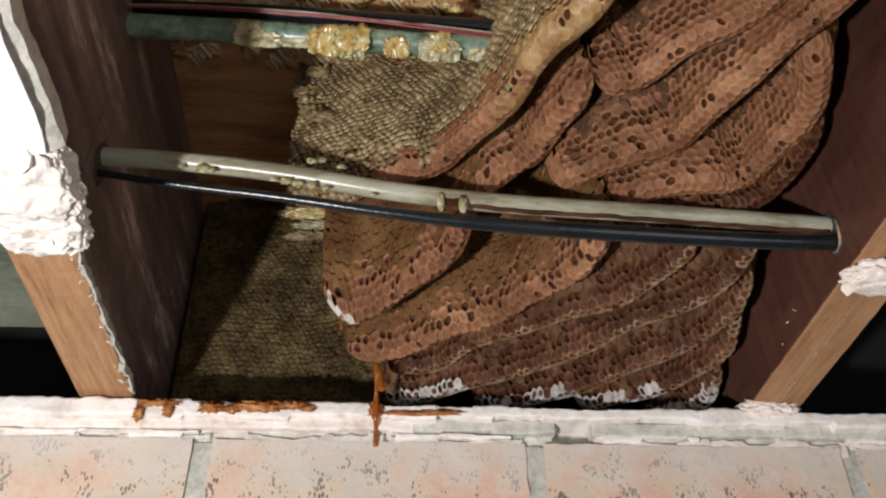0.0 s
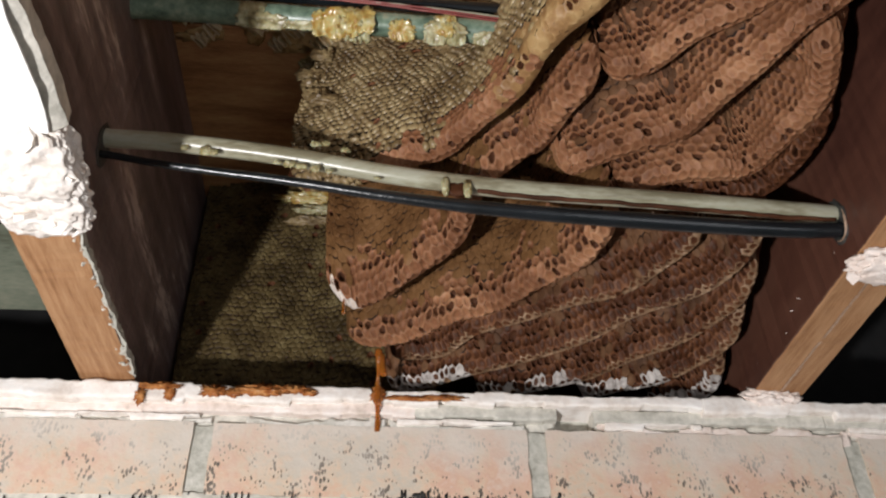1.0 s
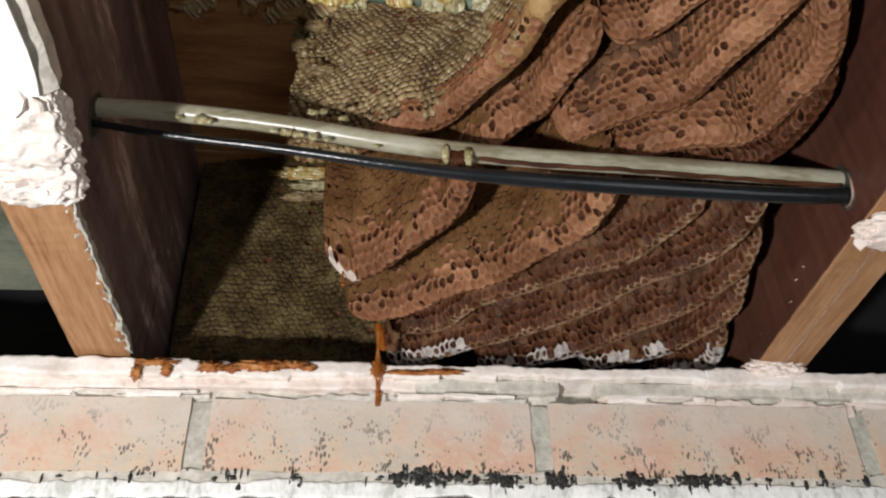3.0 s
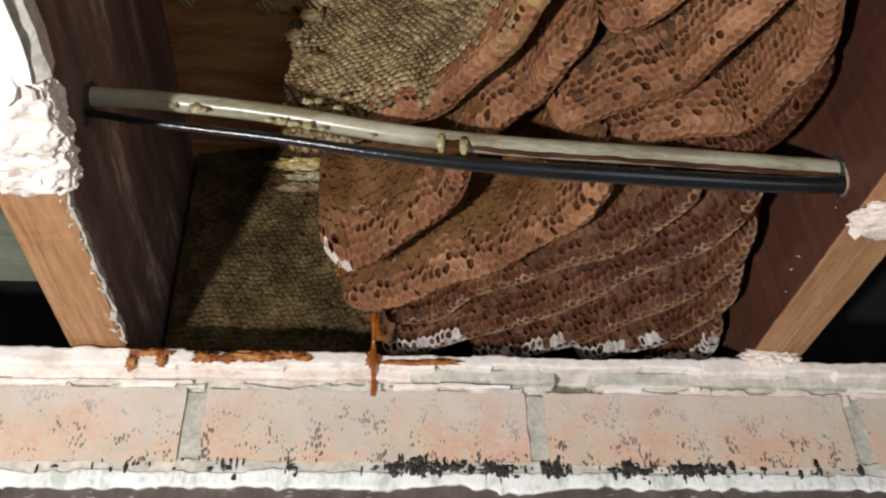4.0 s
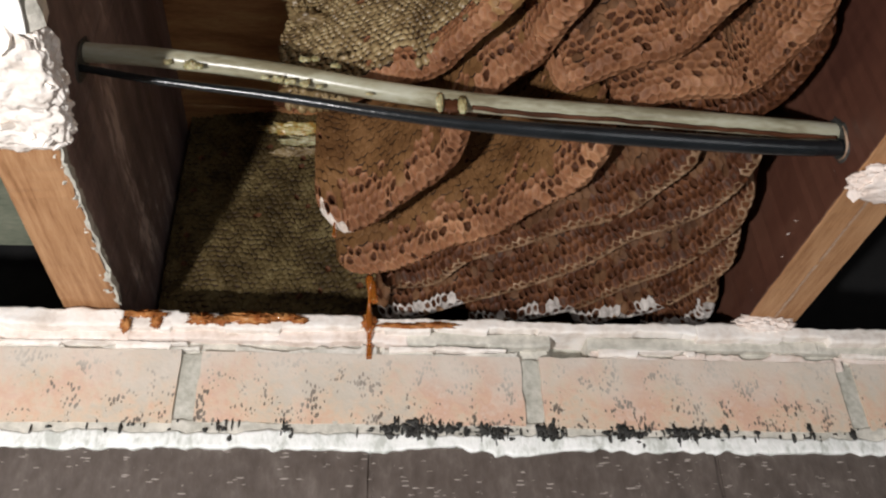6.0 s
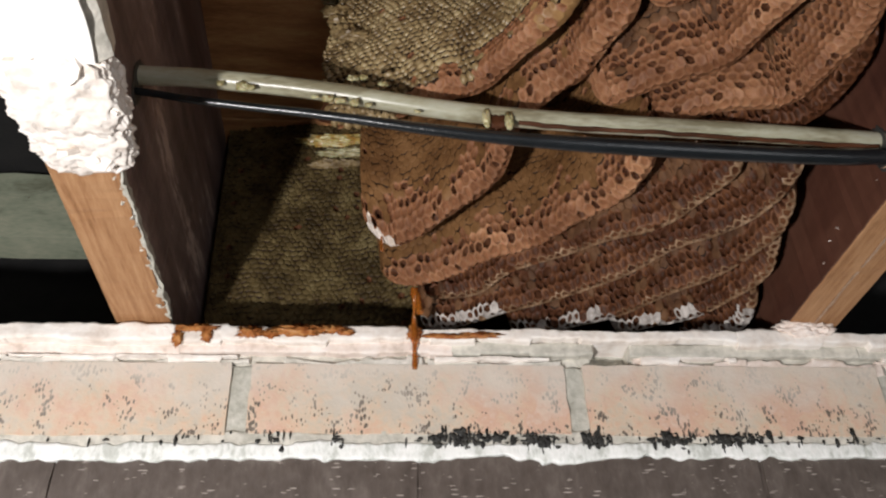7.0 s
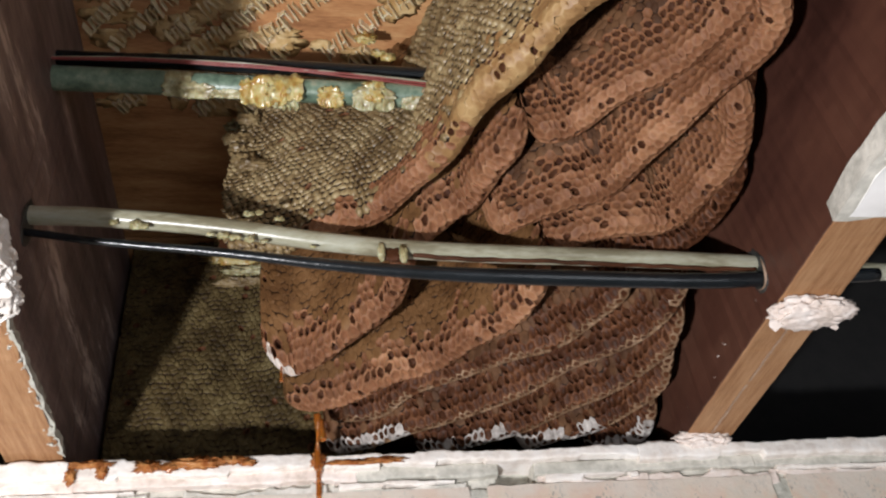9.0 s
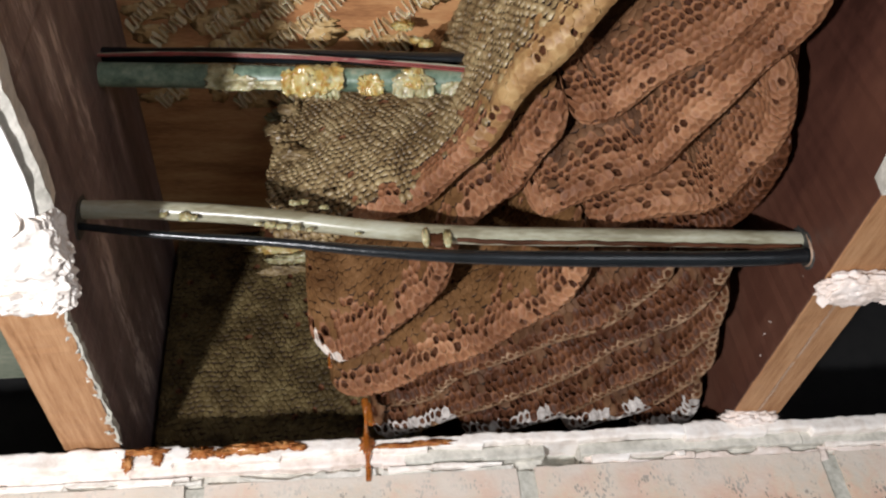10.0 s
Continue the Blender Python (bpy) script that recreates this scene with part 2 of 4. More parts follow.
# ---- mesh helpers ----
def part(name, bm, mat, parent=None, label=""):
    me = bpy.data.meshes.new(name)
    bm.to_mesh(me)
    bm.free()
    for m in (mat if isinstance(mat, (list, tuple)) else [mat]):
        me.materials.append(m)
    ob = new(name, me)
    ob.parent = parent
    if label:
        tagged(ob, label)
    return ob


def thing(name, at=(0, 0, 0)):
    ob = new(name)
    ob.empty_display_size = 0.02
    ob.location = at
    return ob


def arrays(name, co, faces, mats, mat_index, parent, smooth=False):
    """A mesh part from numpy arrays, lists of same-sized faces."""
    me = bpy.data.meshes.new(name)
    sizes = np.concatenate([np.full(len(f), f.shape[1]) for f in faces])
    loops = np.concatenate([f.reshape(-1) for f in faces]).astype(np.int32)
    starts = np.concatenate([[0], np.cumsum(sizes)[:-1]]).astype(np.int32)
    me.vertices.add(len(co))
    me.vertices.foreach_set("co", co.astype(np.float32).reshape(-1))
    me.loops.add(len(loops))
    me.loops.foreach_set("vertex_index", loops)
    me.polygons.add(len(sizes))
    me.polygons.foreach_set("loop_start", starts)
    me.polygons.foreach_set("material_index", mat_index.astype(np.int32))
    me.polygons.foreach_set("use_smooth", np.full(len(sizes), smooth))
    for m in mats:
        me.materials.append(m)
    me.update(calc_edges=True)
    me.validate()
    ob = new(name, me)
    ob.parent = parent
    return ob


def box(bm, lo, hi, bevel=0.0, segments=2):
    r = bmesh.ops.create_cube(bm, size=1.0)
    vs = r["verts"]
    for v in vs:
        v.co = Vector([lo[i] + (v.co[i] + 0.5) * (hi[i] - lo[i]) for i in range(3)])
    if bevel:
        es = list({e for v in vs for e in v.link_edges})
        bmesh.ops.bevel(bm, geom=es, offset=bevel, segments=segments, affect="EDGES", profile=0.5)


def rough_block(lo, hi, step=0.006, amp=0.002, freq=90, seed=0, ragged=0.0):
    """A block with a gridded, lumpy skin. ragged also moves its rim about."""
    bm = bmesh.new()
    box(bm, lo, hi)
    size = [hi[i] - lo[i] for i in range(3)]
    for axis in range(3):
        cuts = int(size[axis] / step)
        for k in range(1, cuts):
            co = Vector(lo)
            co[axis] = lo[axis] + size[axis] * k / cuts
            no = Vector((0, 0, 0))
            no[axis] = 1
            bmesh.ops.bisect_plane(bm, geom=bm.verts[:] + bm.edges[:] + bm.faces[:], plane_co=co, plane_no=no)
    bm.normal_update()
    for e in bm.edges:
        if len(e.link_faces) == 2 and e.link_faces[0].normal.dot(e.link_faces[1].normal) < 0.5:
            e.smooth = False
    for f in bm.faces:
        f.smooth = True
    for v in bm.verts:
        p = v.co * freq + Vector((seed * 7.3, seed * 3.1, seed))
        d = noise.noise_vector(p) * amp + noise.noise_vector(p * 2.7) * amp * 0.5 + noise.noise_vector(p * 0.35) * ragged
        v.co = v.co + d
    return bm


def crust(centre, size, seed, amp=0.35, level=4, square=0.55):
    """A crumbly lump: a squarish ball with ridged, flaky relief."""
    bm = bmesh.new()
    bmesh.ops.create_icosphere(bm, subdivisions=level, radius=1.0)
    for v in bm.verts:
        n = v.co.normalized()
        k = sum(abs(c) ** (2 / square) for c in n) ** (-square / 2)
        p = n * 2.2 + Vector((seed * 5.1, seed * 2.3, -seed))
        r = 1 - abs(noise.noise(p)) * 1.2 * amp + noise.noise(p * 2.6) * amp * 0.7 + (0.5 - abs(noise.noise(p * 5.5))) * amp * 0.5
        r += noise.noise(p * 9) * amp * 0.12
        v.co = Vector(centre) + Vector([n[i] * k * r * size[i] for i in range(3)])
    for f in bm.faces:
        f.smooth = True
    return bm


def flake(centre, size, seed):
    """A thin broken chip, tilted."""
    rnd = random.Random(seed)
    bm = bmesh.new()
    n = rnd.randint(5, 8)
    top = []
    for k in range(n):
        a = 2 * math.pi * k / n + rnd.uniform(-0.3, 0.3)
        r = rnd.uniform(0.55, 1.0)
        top.append(bm.verts.new((math.cos(a) * r * size, math.sin(a) * r * size * 0.8, rnd.uniform(-0.2, 0.2) * size)))
    f = bm.faces.new(top)
    ext = bmesh.ops.extrude_face_region(bm, geom=[f])
    for v in [g for g in ext["geom"] if isinstance(g, bmesh.types.BMVert)]:
        v.co += Vector((rnd.uniform(-0.1, 0.1), rnd.uniform(-0.1, 0.1), rnd.uniform(0.15, 0.3))) * size
    m = Euler([rnd.uniform(-1.1, 1.1) for _ in range(3)]).to_matrix()
    for v in bm.verts:
        v.co = m @ v.co + Vector(centre)
    bmesh.ops.recalc_face_normals(bm, faces=bm.faces[:])
    return bm


def merge(bms):
    out = bmesh.new()
    for b in bms:
        me = bpy.data.meshes.new("tmp")
        b.to_mesh(me)
        b.free()
        out.from_mesh(me)
        bpy.data.meshes.remove(me)
    return out


def spline(points, n):
    """Catmull-Rom through the points, evenly spaced along its length."""
    p = np.array(points, float)
    p = np.vstack([2 * p[0] - p[1], p, 2 * p[-1] - p[-2]])
    out = []
    for i in range(1, len(p) - 2):
        for t in np.linspace(0, 1, 40, endpoint=False):
            a, b, c, d = p[i - 1], p[i], p[i + 1], p[i + 2]
            out.append(0.5 * (2 * b + (c - a) * t + (2 * a - 5 * b + 4 * c - d) * t * t + (3 * b - a - 3 * c + d) * t ** 3))
    out.append(p[-2])
    out = np.array(out)
    s = np.concatenate([[0], np.cumsum(np.linalg.norm(np.diff(out, axis=0), axis=1))])
    g = np.linspace(0, s[-1], n)
    return np.stack([np.interp(g, s, out[:, k]) for k in range(out.shape[1])], 1), s[-1]


def tube(points, radius, n=60, sides=20, wobble=0.0, seed=0, taper=None):
    c, length = spline(points, n)
    bm = bmesh.new()
    rings = []
    for i in range(n):
        d = Vector(c[min(i + 1, n - 1)] - c[max(i - 1, 0)]).normalized()
        a = d.cross(Vector((0, 0, 1)) if abs(d.z) < 0.9 else Vector((0, 1, 0))).normalized()
        b = d.cross(a)
        r = radius * (taper(i / (n - 1)) if taper else 1)
        ring = []
        for k in range(sides):
            w = 2 * math.pi * k / sides
            q = Vector(c[i]) + (a * math.cos(w) + b * math.sin(w)) * r
            q += noise.noise_vector(q * 90 + Vector((seed, 0, 0))) * wobble
            ring.append(bm.verts.new(q))
        rings.append(ring)
    for i in range(n - 1):
        for k in range(sides):
            f = bm.faces.new((rings[i][k], rings[i][(k + 1) % sides], rings[i + 1][(k + 1) % sides], rings[i + 1][k]))
            f.smooth = True
    bm.faces.new(rings[0])
    bm.faces.new(rings[-1][::-1])
    bmesh.ops.recalc_face_normals(bm, faces=bm.faces[:])
    return bm


# ---- the setting ----
JL, JLO, JR, JRO, CEIL = -0.243, -0.275, 0.131, 0.164, 0.212


def joist(x0, x1, inner, label, inner_right):
    """A floor joist along y: raw wood below, stained sides, worn lower edges."""
    ob = thing("floor_joist", ((x0 + x1) / 2, -0.3, 0))
    bm = bmesh.new()
    box(bm, (x0, -0.95, 0), (x1, 0.9, CEIL), 0.0012)
    for k in range(1, 200):
        bmesh.ops.bisect_plane(bm, geom=bm.verts[:] + bm.edges[:] + bm.faces[:], plane_co=(0, -0.6 + k * 0.0045, 0), plane_no=(0, 1, 0)) if k < 190 else None
    for v in bm.verts:
        if v.co.z < 0.02:
            n1 = noise.noise(Vector((v.co.x * 40, v.co.y * 160, 3))) + 0.6 * noise.noise(Vector((v.co.x * 40, v.co.y * 420, 9)))
            edge = (v.co.x > (x0 + x1) / 2) == inner_right
            v.co.z += 0.0004 * n1
            if edge:
                v.co.x += 0.0009 * n1
    bm.normal_update()
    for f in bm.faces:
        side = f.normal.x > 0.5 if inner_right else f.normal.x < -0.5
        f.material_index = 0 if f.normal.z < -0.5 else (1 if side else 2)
    bmesh.ops.translate(bm, vec=-Vector(ob.location), verts=bm.verts[:])
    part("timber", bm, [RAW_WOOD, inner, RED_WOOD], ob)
    return tagged(ob, label, "joist", "ceiling joists", "structure")


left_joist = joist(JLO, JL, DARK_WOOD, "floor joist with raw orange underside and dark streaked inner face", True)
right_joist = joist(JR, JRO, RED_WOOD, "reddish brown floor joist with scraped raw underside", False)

# subfloor boards over the bays, one mesh
bm = bmesh.new()
rows = [-0.95, -0.81, -0.67, -0.53, -0.39, -0.245, -0.1, 0.045, 0.19, 0.335, 0.48, 0.625, 0.77, 0.9]
for a, b in zip(rows, rows[1:]):
    box(bm, (-0.75, a + 0.0008, CEIL), (0.65, b - 0.0008, CEIL + 0.019), 0.001)
subfloor = part("ceiling", bm, BOARD)
tagged(subfloor, "orange-brown subfloor boards seen from below between the joists", "ceiling", kind="structure")

bm = bmesh.new()
box(bm, (-0.785, 0.9, -0.1), (0.685, 0.93, CEIL + 0.02), 0.002)
tagged(part("wall_rim", bm, DARK_WOOD), "dark timber rim board closing the joist bays", "wall", kind="structure")

# unseen room below, closed round, with a gap for the fill lamp
bm = bmesh.new()
box(bm, (-2.0, -3.0, -2.44), (2.0, 0.3, -2.4))
tagged(part("floor", bm, ROOM_FLOOR), "plain grey concrete floor of the room", "floor", kind="structure")
for nm, lo, hi in (("wall_south", (-2.05, -3.05, -2.4), (0.5, -3.0, 0.25)), ("wall_south_east", (1.7, -3.05, -2.4), (2.05, -3.0, 0.25)), ("wall_south_head", (0.5, -3.05, -0.37), (1.7, -3.0, 0.25)), ("wall_west", (-2.05, -3.0, -2.4), (-2.0, 0.3, 0.25)), ("wall_east", (2.0, -3.0, -2.4), (2.05, 0.3, 0.25))):
    bm = bmesh.new()
    box(bm, lo, hi)
    tagged(part(nm, bm, ROOM), "plain grey plastered room wall", "wall", kind="structure")
for lo, hi in (((-2.0, -3.0, -0.013), (2.0, -0.95, 0.0)), ((0.65, -0.95, -0.013), (2.0, 0.3, 0.0)), ((-2.0, -0.95, -0.013), (-0.75, 0.3, 0.0))):
    bm = bmesh.new()
    box(bm, lo, hi)
    tagged(part("ceiling_sheet", bm, PAPER), "flat white painted drywall ceiling", "ceiling", kind="structure")
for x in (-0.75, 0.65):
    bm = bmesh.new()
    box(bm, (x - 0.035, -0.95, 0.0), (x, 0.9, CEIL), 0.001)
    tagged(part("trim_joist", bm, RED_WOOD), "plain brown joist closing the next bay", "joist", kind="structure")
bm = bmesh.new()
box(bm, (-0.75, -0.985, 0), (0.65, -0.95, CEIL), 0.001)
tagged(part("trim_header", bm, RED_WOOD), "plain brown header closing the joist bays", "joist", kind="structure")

# next bay on the west: pale green board
bm = rough_block((-0.70, 0.10, 0.134), (-0.279, 0.128, 0.196), 0.012, 0.0015, 40, 3)
tagged(part("timber_block", bm, PALE_BOARD), "pale greenish weathered board in the next joist bay", "board")

# black sheets added where the neighbouring bays fall into darkness
VOID_BLACK = material("void_black", [(0.3, (0.004, 0.004, 0.0045)), (0.7, (0.010, 0.0095, 0.009))], 60, rough=0.95, bump=0.3)
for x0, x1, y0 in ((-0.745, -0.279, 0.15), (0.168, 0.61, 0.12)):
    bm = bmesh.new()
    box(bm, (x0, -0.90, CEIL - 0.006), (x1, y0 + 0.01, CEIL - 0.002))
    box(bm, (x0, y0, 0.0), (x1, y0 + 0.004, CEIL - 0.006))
    tagged(part("void_sheet", bm, VOID_BLACK), "added black sheet for the unlit depth of the neighbouring joist bay", "lining", kind="structure")

# ---- brick wall ----
wall = thing("wall_north", (0, 0.05, -0.08))
tagged(wall, "brick wall with one bare course, plaster smears and dark brown paint below", "wall", kind="structure")
W0 = Vector(wall.location)


def wall_part(name, bm, mat, label=""):
    bmesh.ops.translate(bm, vec=-W0, verts=bm.verts[:])
    return part(name, bm, mat, wall, label)


PITCH, JOINT, FIRST = 0.1945, 0.011, -0.0055
part_x = [FIRST + PITCH * k for k in range(-5, 6)]
capbox = bmesh.new()
box(capbox, (-0.785, 0.1, -0.12), (0.685, 0.9, -0.003))
# mortar core behind the bricks, and joints
wall_part("wall_cap", capbox, MORTAR)
wall_part("mortar", rough_block((-0.74, -0.0002, -0.0800), (0.64, 0.1, -0.0262), 0.005, 0.0007, 160, 5), MORTAR, "rough grey mortar")
wall_part("mortar", rough_block((-0.74, 0.012, -0.026), (0.64, 0.1, -0.006), 0.008, 0.0015, 120, 6), MORTAR, "rough grey mortar")

# ---- pale ledge of plaster along the top of the wall ----
def ledge(x0, x1, z0, z1, y, seed, amp, mat, name="plaster_strip", label="broken pale plaster", rag=0.004, depth=0.03, bow=0.0012, steps=1.0, taper=0.0):
    """A strip of plaster with a lumpy face and broken upper and lower edges."""
    n = max(8, int((x1 - x0) / 0.0012))
    rowsn = 9
    za0 = lambda x: z1 + (z0 - z1) * (min(1.0, (x - x0 + 0.002) / taper, (x1 - x + 0.002) / taper) ** 0.7 if taper else 1.0)
    bm = bmesh.new()
    grid = []
    for i in range(n + 1):
        x = x0 + (x1 - x0) * i / n
        col = []
        step = noise.noise(Vector((x * 30, seed, 1))) * rag * 0.5 + noise.noise(Vector((x * 120, seed, 2))) * rag * 0.25 + (noise.cell(Vector((x * 48, seed, 3))) - 0.5) * rag * 0.35 * steps + noise.noise(Vector((x * 170, seed, 6))) * rag * 0.16
        step2 = noise.noise(Vector((x * 24, seed, 7))) * rag * 0.6 + noise.noise(Vector((x * 110, seed, 5))) * rag * 0.25 + (noise.cell(Vector((x * 33, seed, 9))) - 0.5) * rag * 0.6 * steps + noise.noise(Vector((x * 150, seed, 8))) * rag * 0.2
        for j in range(rowsn):
            f = j / (rowsn - 1)
            za = za0(x)
            z = za * (1 - f) + z1 * f + step2 * (1 - f) ** 4 + step * f ** 4
            p = Vector((x * 110, z * 150, seed))
            bulge = math.sqrt(max(0.0, 1 - (2 * f - 1) ** 8)) * bow
            yy = y - bulge + amp * 0.22 * (noise.noise(p * 0.6) + 0.7 * noise.noise(p * 2.9)) + amp * 0.5 * abs(noise.noise(Vector((x * 45, z * 60, seed + 4))))
            col.append(bm.verts.new((x, yy, z)))
        col.insert(0, bm.verts.new((x, y + depth, za0(x) + step2)))
        col.append(bm.verts.new((x, y + depth, z1 + step)))
        grid.append(col)
    for a, b in zip(grid, grid[1:]):
        for j in range(len(a) - 1):
            bm.faces.new((a[j], b[j], b[j + 1], a[j + 1])).smooth = 0 < j < len(a) - 2
    bm.faces.new(grid[0])
    bm.faces.new(grid[-1][::-1])
    bmesh.ops.recalc_face_normals(bm, faces=bm.faces[:])
    return wall_part(name, bm, mat, label)


prnd = random.Random(17)
for layer, (za, zb, yy, mats) in enumerate(((-0.0112, -0.0032, -0.0090, (PLASTER, PLASTER)), (-0.0190, -0.0100, -0.0030, (PLASTER_PINK, GYPSUM)))):
    x = -0.74
    while x < 0.63:
        x1 = min(x + prnd.uniform(0.11, 0.24), 0.64)
        # a chunk has fallen out of the lower layer
        if layer and x < 0.008 < x1:
            x1 = 0.008
        ledge(x - 0.0004, x1, za + prnd.uniform(-0.0012, 0.0012), zb + (0.0026 if x1 < -0.26 and not layer else 0.0) + prnd.uniform(-0.0007, 0.0007), yy + prnd.uniform(-0.0008, 0.0008),
              int(x * 1000 + layer * 31) % 97, 0.0022 if not layer else 0.0012, mats[0] if x < -0.20 else mats[1], rag=0.0034 if not layer else 0.0016, bow=0.0008)
        x = x1 if x1 != 0.008 else 0.031
# grey bed under the strip
ledge(-0.74, 0.007, -0.0265, -0.0150, 0.0025, 11, 0.0018, GYPSUM, "bed_strip", "grey mortar bed", 0.004, bow=0.0006)
ledge(0.032, 0.64, -0.027, -0.0150, 0.0022, 12, 0.0016, GYPSUM, "bed_strip", "grey mortar bed", 0.004, bow=0.0006)
# pale smears over the bricks' upper edge, some with a raised broken rim
for k, (xa, xb) in enumerate(((-0.74, -0.33), (-0.335, -0.196), (-0.176, -0.095), (-0.092, -0.012), (0.033, 0.104), (0.102, 0.190), (0.186, 0.64))):
    ledge(xa, xb, -0.0275 - 0.0012 * (k % 3), -0.0190 - 0.0009 * (k % 2), -0.0006, 24 + k, 0.0009, PLASTER_PINK if k > 3 else GYPSUM_PALE, "plaster_smear", "pale plaster smear", rag=0.0085, bow=0.0004, taper=0.03)
    if k in (1, 3, 4, 6):
        ledge(xa + 0.004, xb - 0.007, -0.0206 - 0.0008 * (k % 2), -0.0186 - 0.0008 * (k % 2), -0.0026, 54 + k, 0.0010, PLASTER, "plaster_rim", "raised white plaster rim", rag=0.0034, bow=0.0008)
# grey mortar band under the bricks
ledge(-0.74, 0.64, -0.0760, -0.0655, -0.0007, 41, 0.0012, GYPSUM, "bed_strip", "grey mortar bed", 0.0050, 0.012, 0.0005, 0.4)
# white paint line and dark residue below the course
ledge(-0.74, 0.64, -0.0826, -0.0732, -0.0016, 31, 0.0010, WHITE_PAINT, "paint_line", "ragged white paint line", 0.0062, 0.012, 0.0005, 0.25)
rnd = random.Random(5)
spots = []
for cx, half, count in ((-0.076, 0.018, 60), (-0.031, 0.016, 50), (0.003, 0.008, 40), (0.044, 0.012, 40), (0.085, 0.022, 60), (-0.176, 0.006, 8), (-0.143, 0.004, 6), (0.15, 0.05, 14), (-0.24, 0.05, 10)):
    for k in range(int(count * 1.6)):
        zz = rnd.gauss(-0.0708, 0.0023)
        spots.append(crust((cx + rnd.gauss(0, half * 0.55) + 0.002 * math.sin(k * 1.7), -0.0021, zz - 0.002 * rnd.random() ** 2), (0.0004 + 0.0021 * rnd.random() ** 2.2, 0.0003, 0.0005 + 0.0030 * rnd.random() ** 1.8), rnd.uniform(0, 90), 1.0, 2, 0.95))
wall_part("residue_spots", merge(spots), RESIDUE_HOLE_BLACK, "black crusty residue")["kind"] = "stuff"

# painted courses under the line
for z1, shift in ((-0.081, 0.5), (-0.150, 0.0), (-0.219, 0.5)):
    for k in range(-4, 4):
        x0 = FIRST + PITCH * (k + shift) + JOINT / 2
        bm = rough_block((x0 + 0.0005, 0.0, z1 - 0.0675), (x0 + PITCH - 0.0016, 0.09, z1), 0.012, 0.0012, 60, k + z1 * 30)
        wall_part("painted_brick", bm, BROWN_PAINT)
wall_part("paint_bed", rough_block((-0.74, 0.0012, -0.30), (0.64, 0.09, -0.084), 0.02, 0.001, 60, 2), BROWN_PAINT)
bm = bmesh.new()
box(bm, (-2.0, 0.012, -2.4), (2.0, 0.1, -0.295))
wall_part("lower_wall", bm, BROWN_PAINT, "dark brown painted wall below")
for x0, x1 in ((-2.0, -0.742), (0.642, 2.0)):
    bm = bmesh.new()
    box(bm, (x0, 0.012, -0.29), (x1, 0.1, 0.0))
    wall_part("side_wall", bm, BROWN_PAINT)


# ---- honeycombs ----
PITCH_CELL = 0.0046


def vnoise(x, y, seed):
    return np.array([noise.noise(Vector((a, b, seed))) for a, b in zip(x, y)])


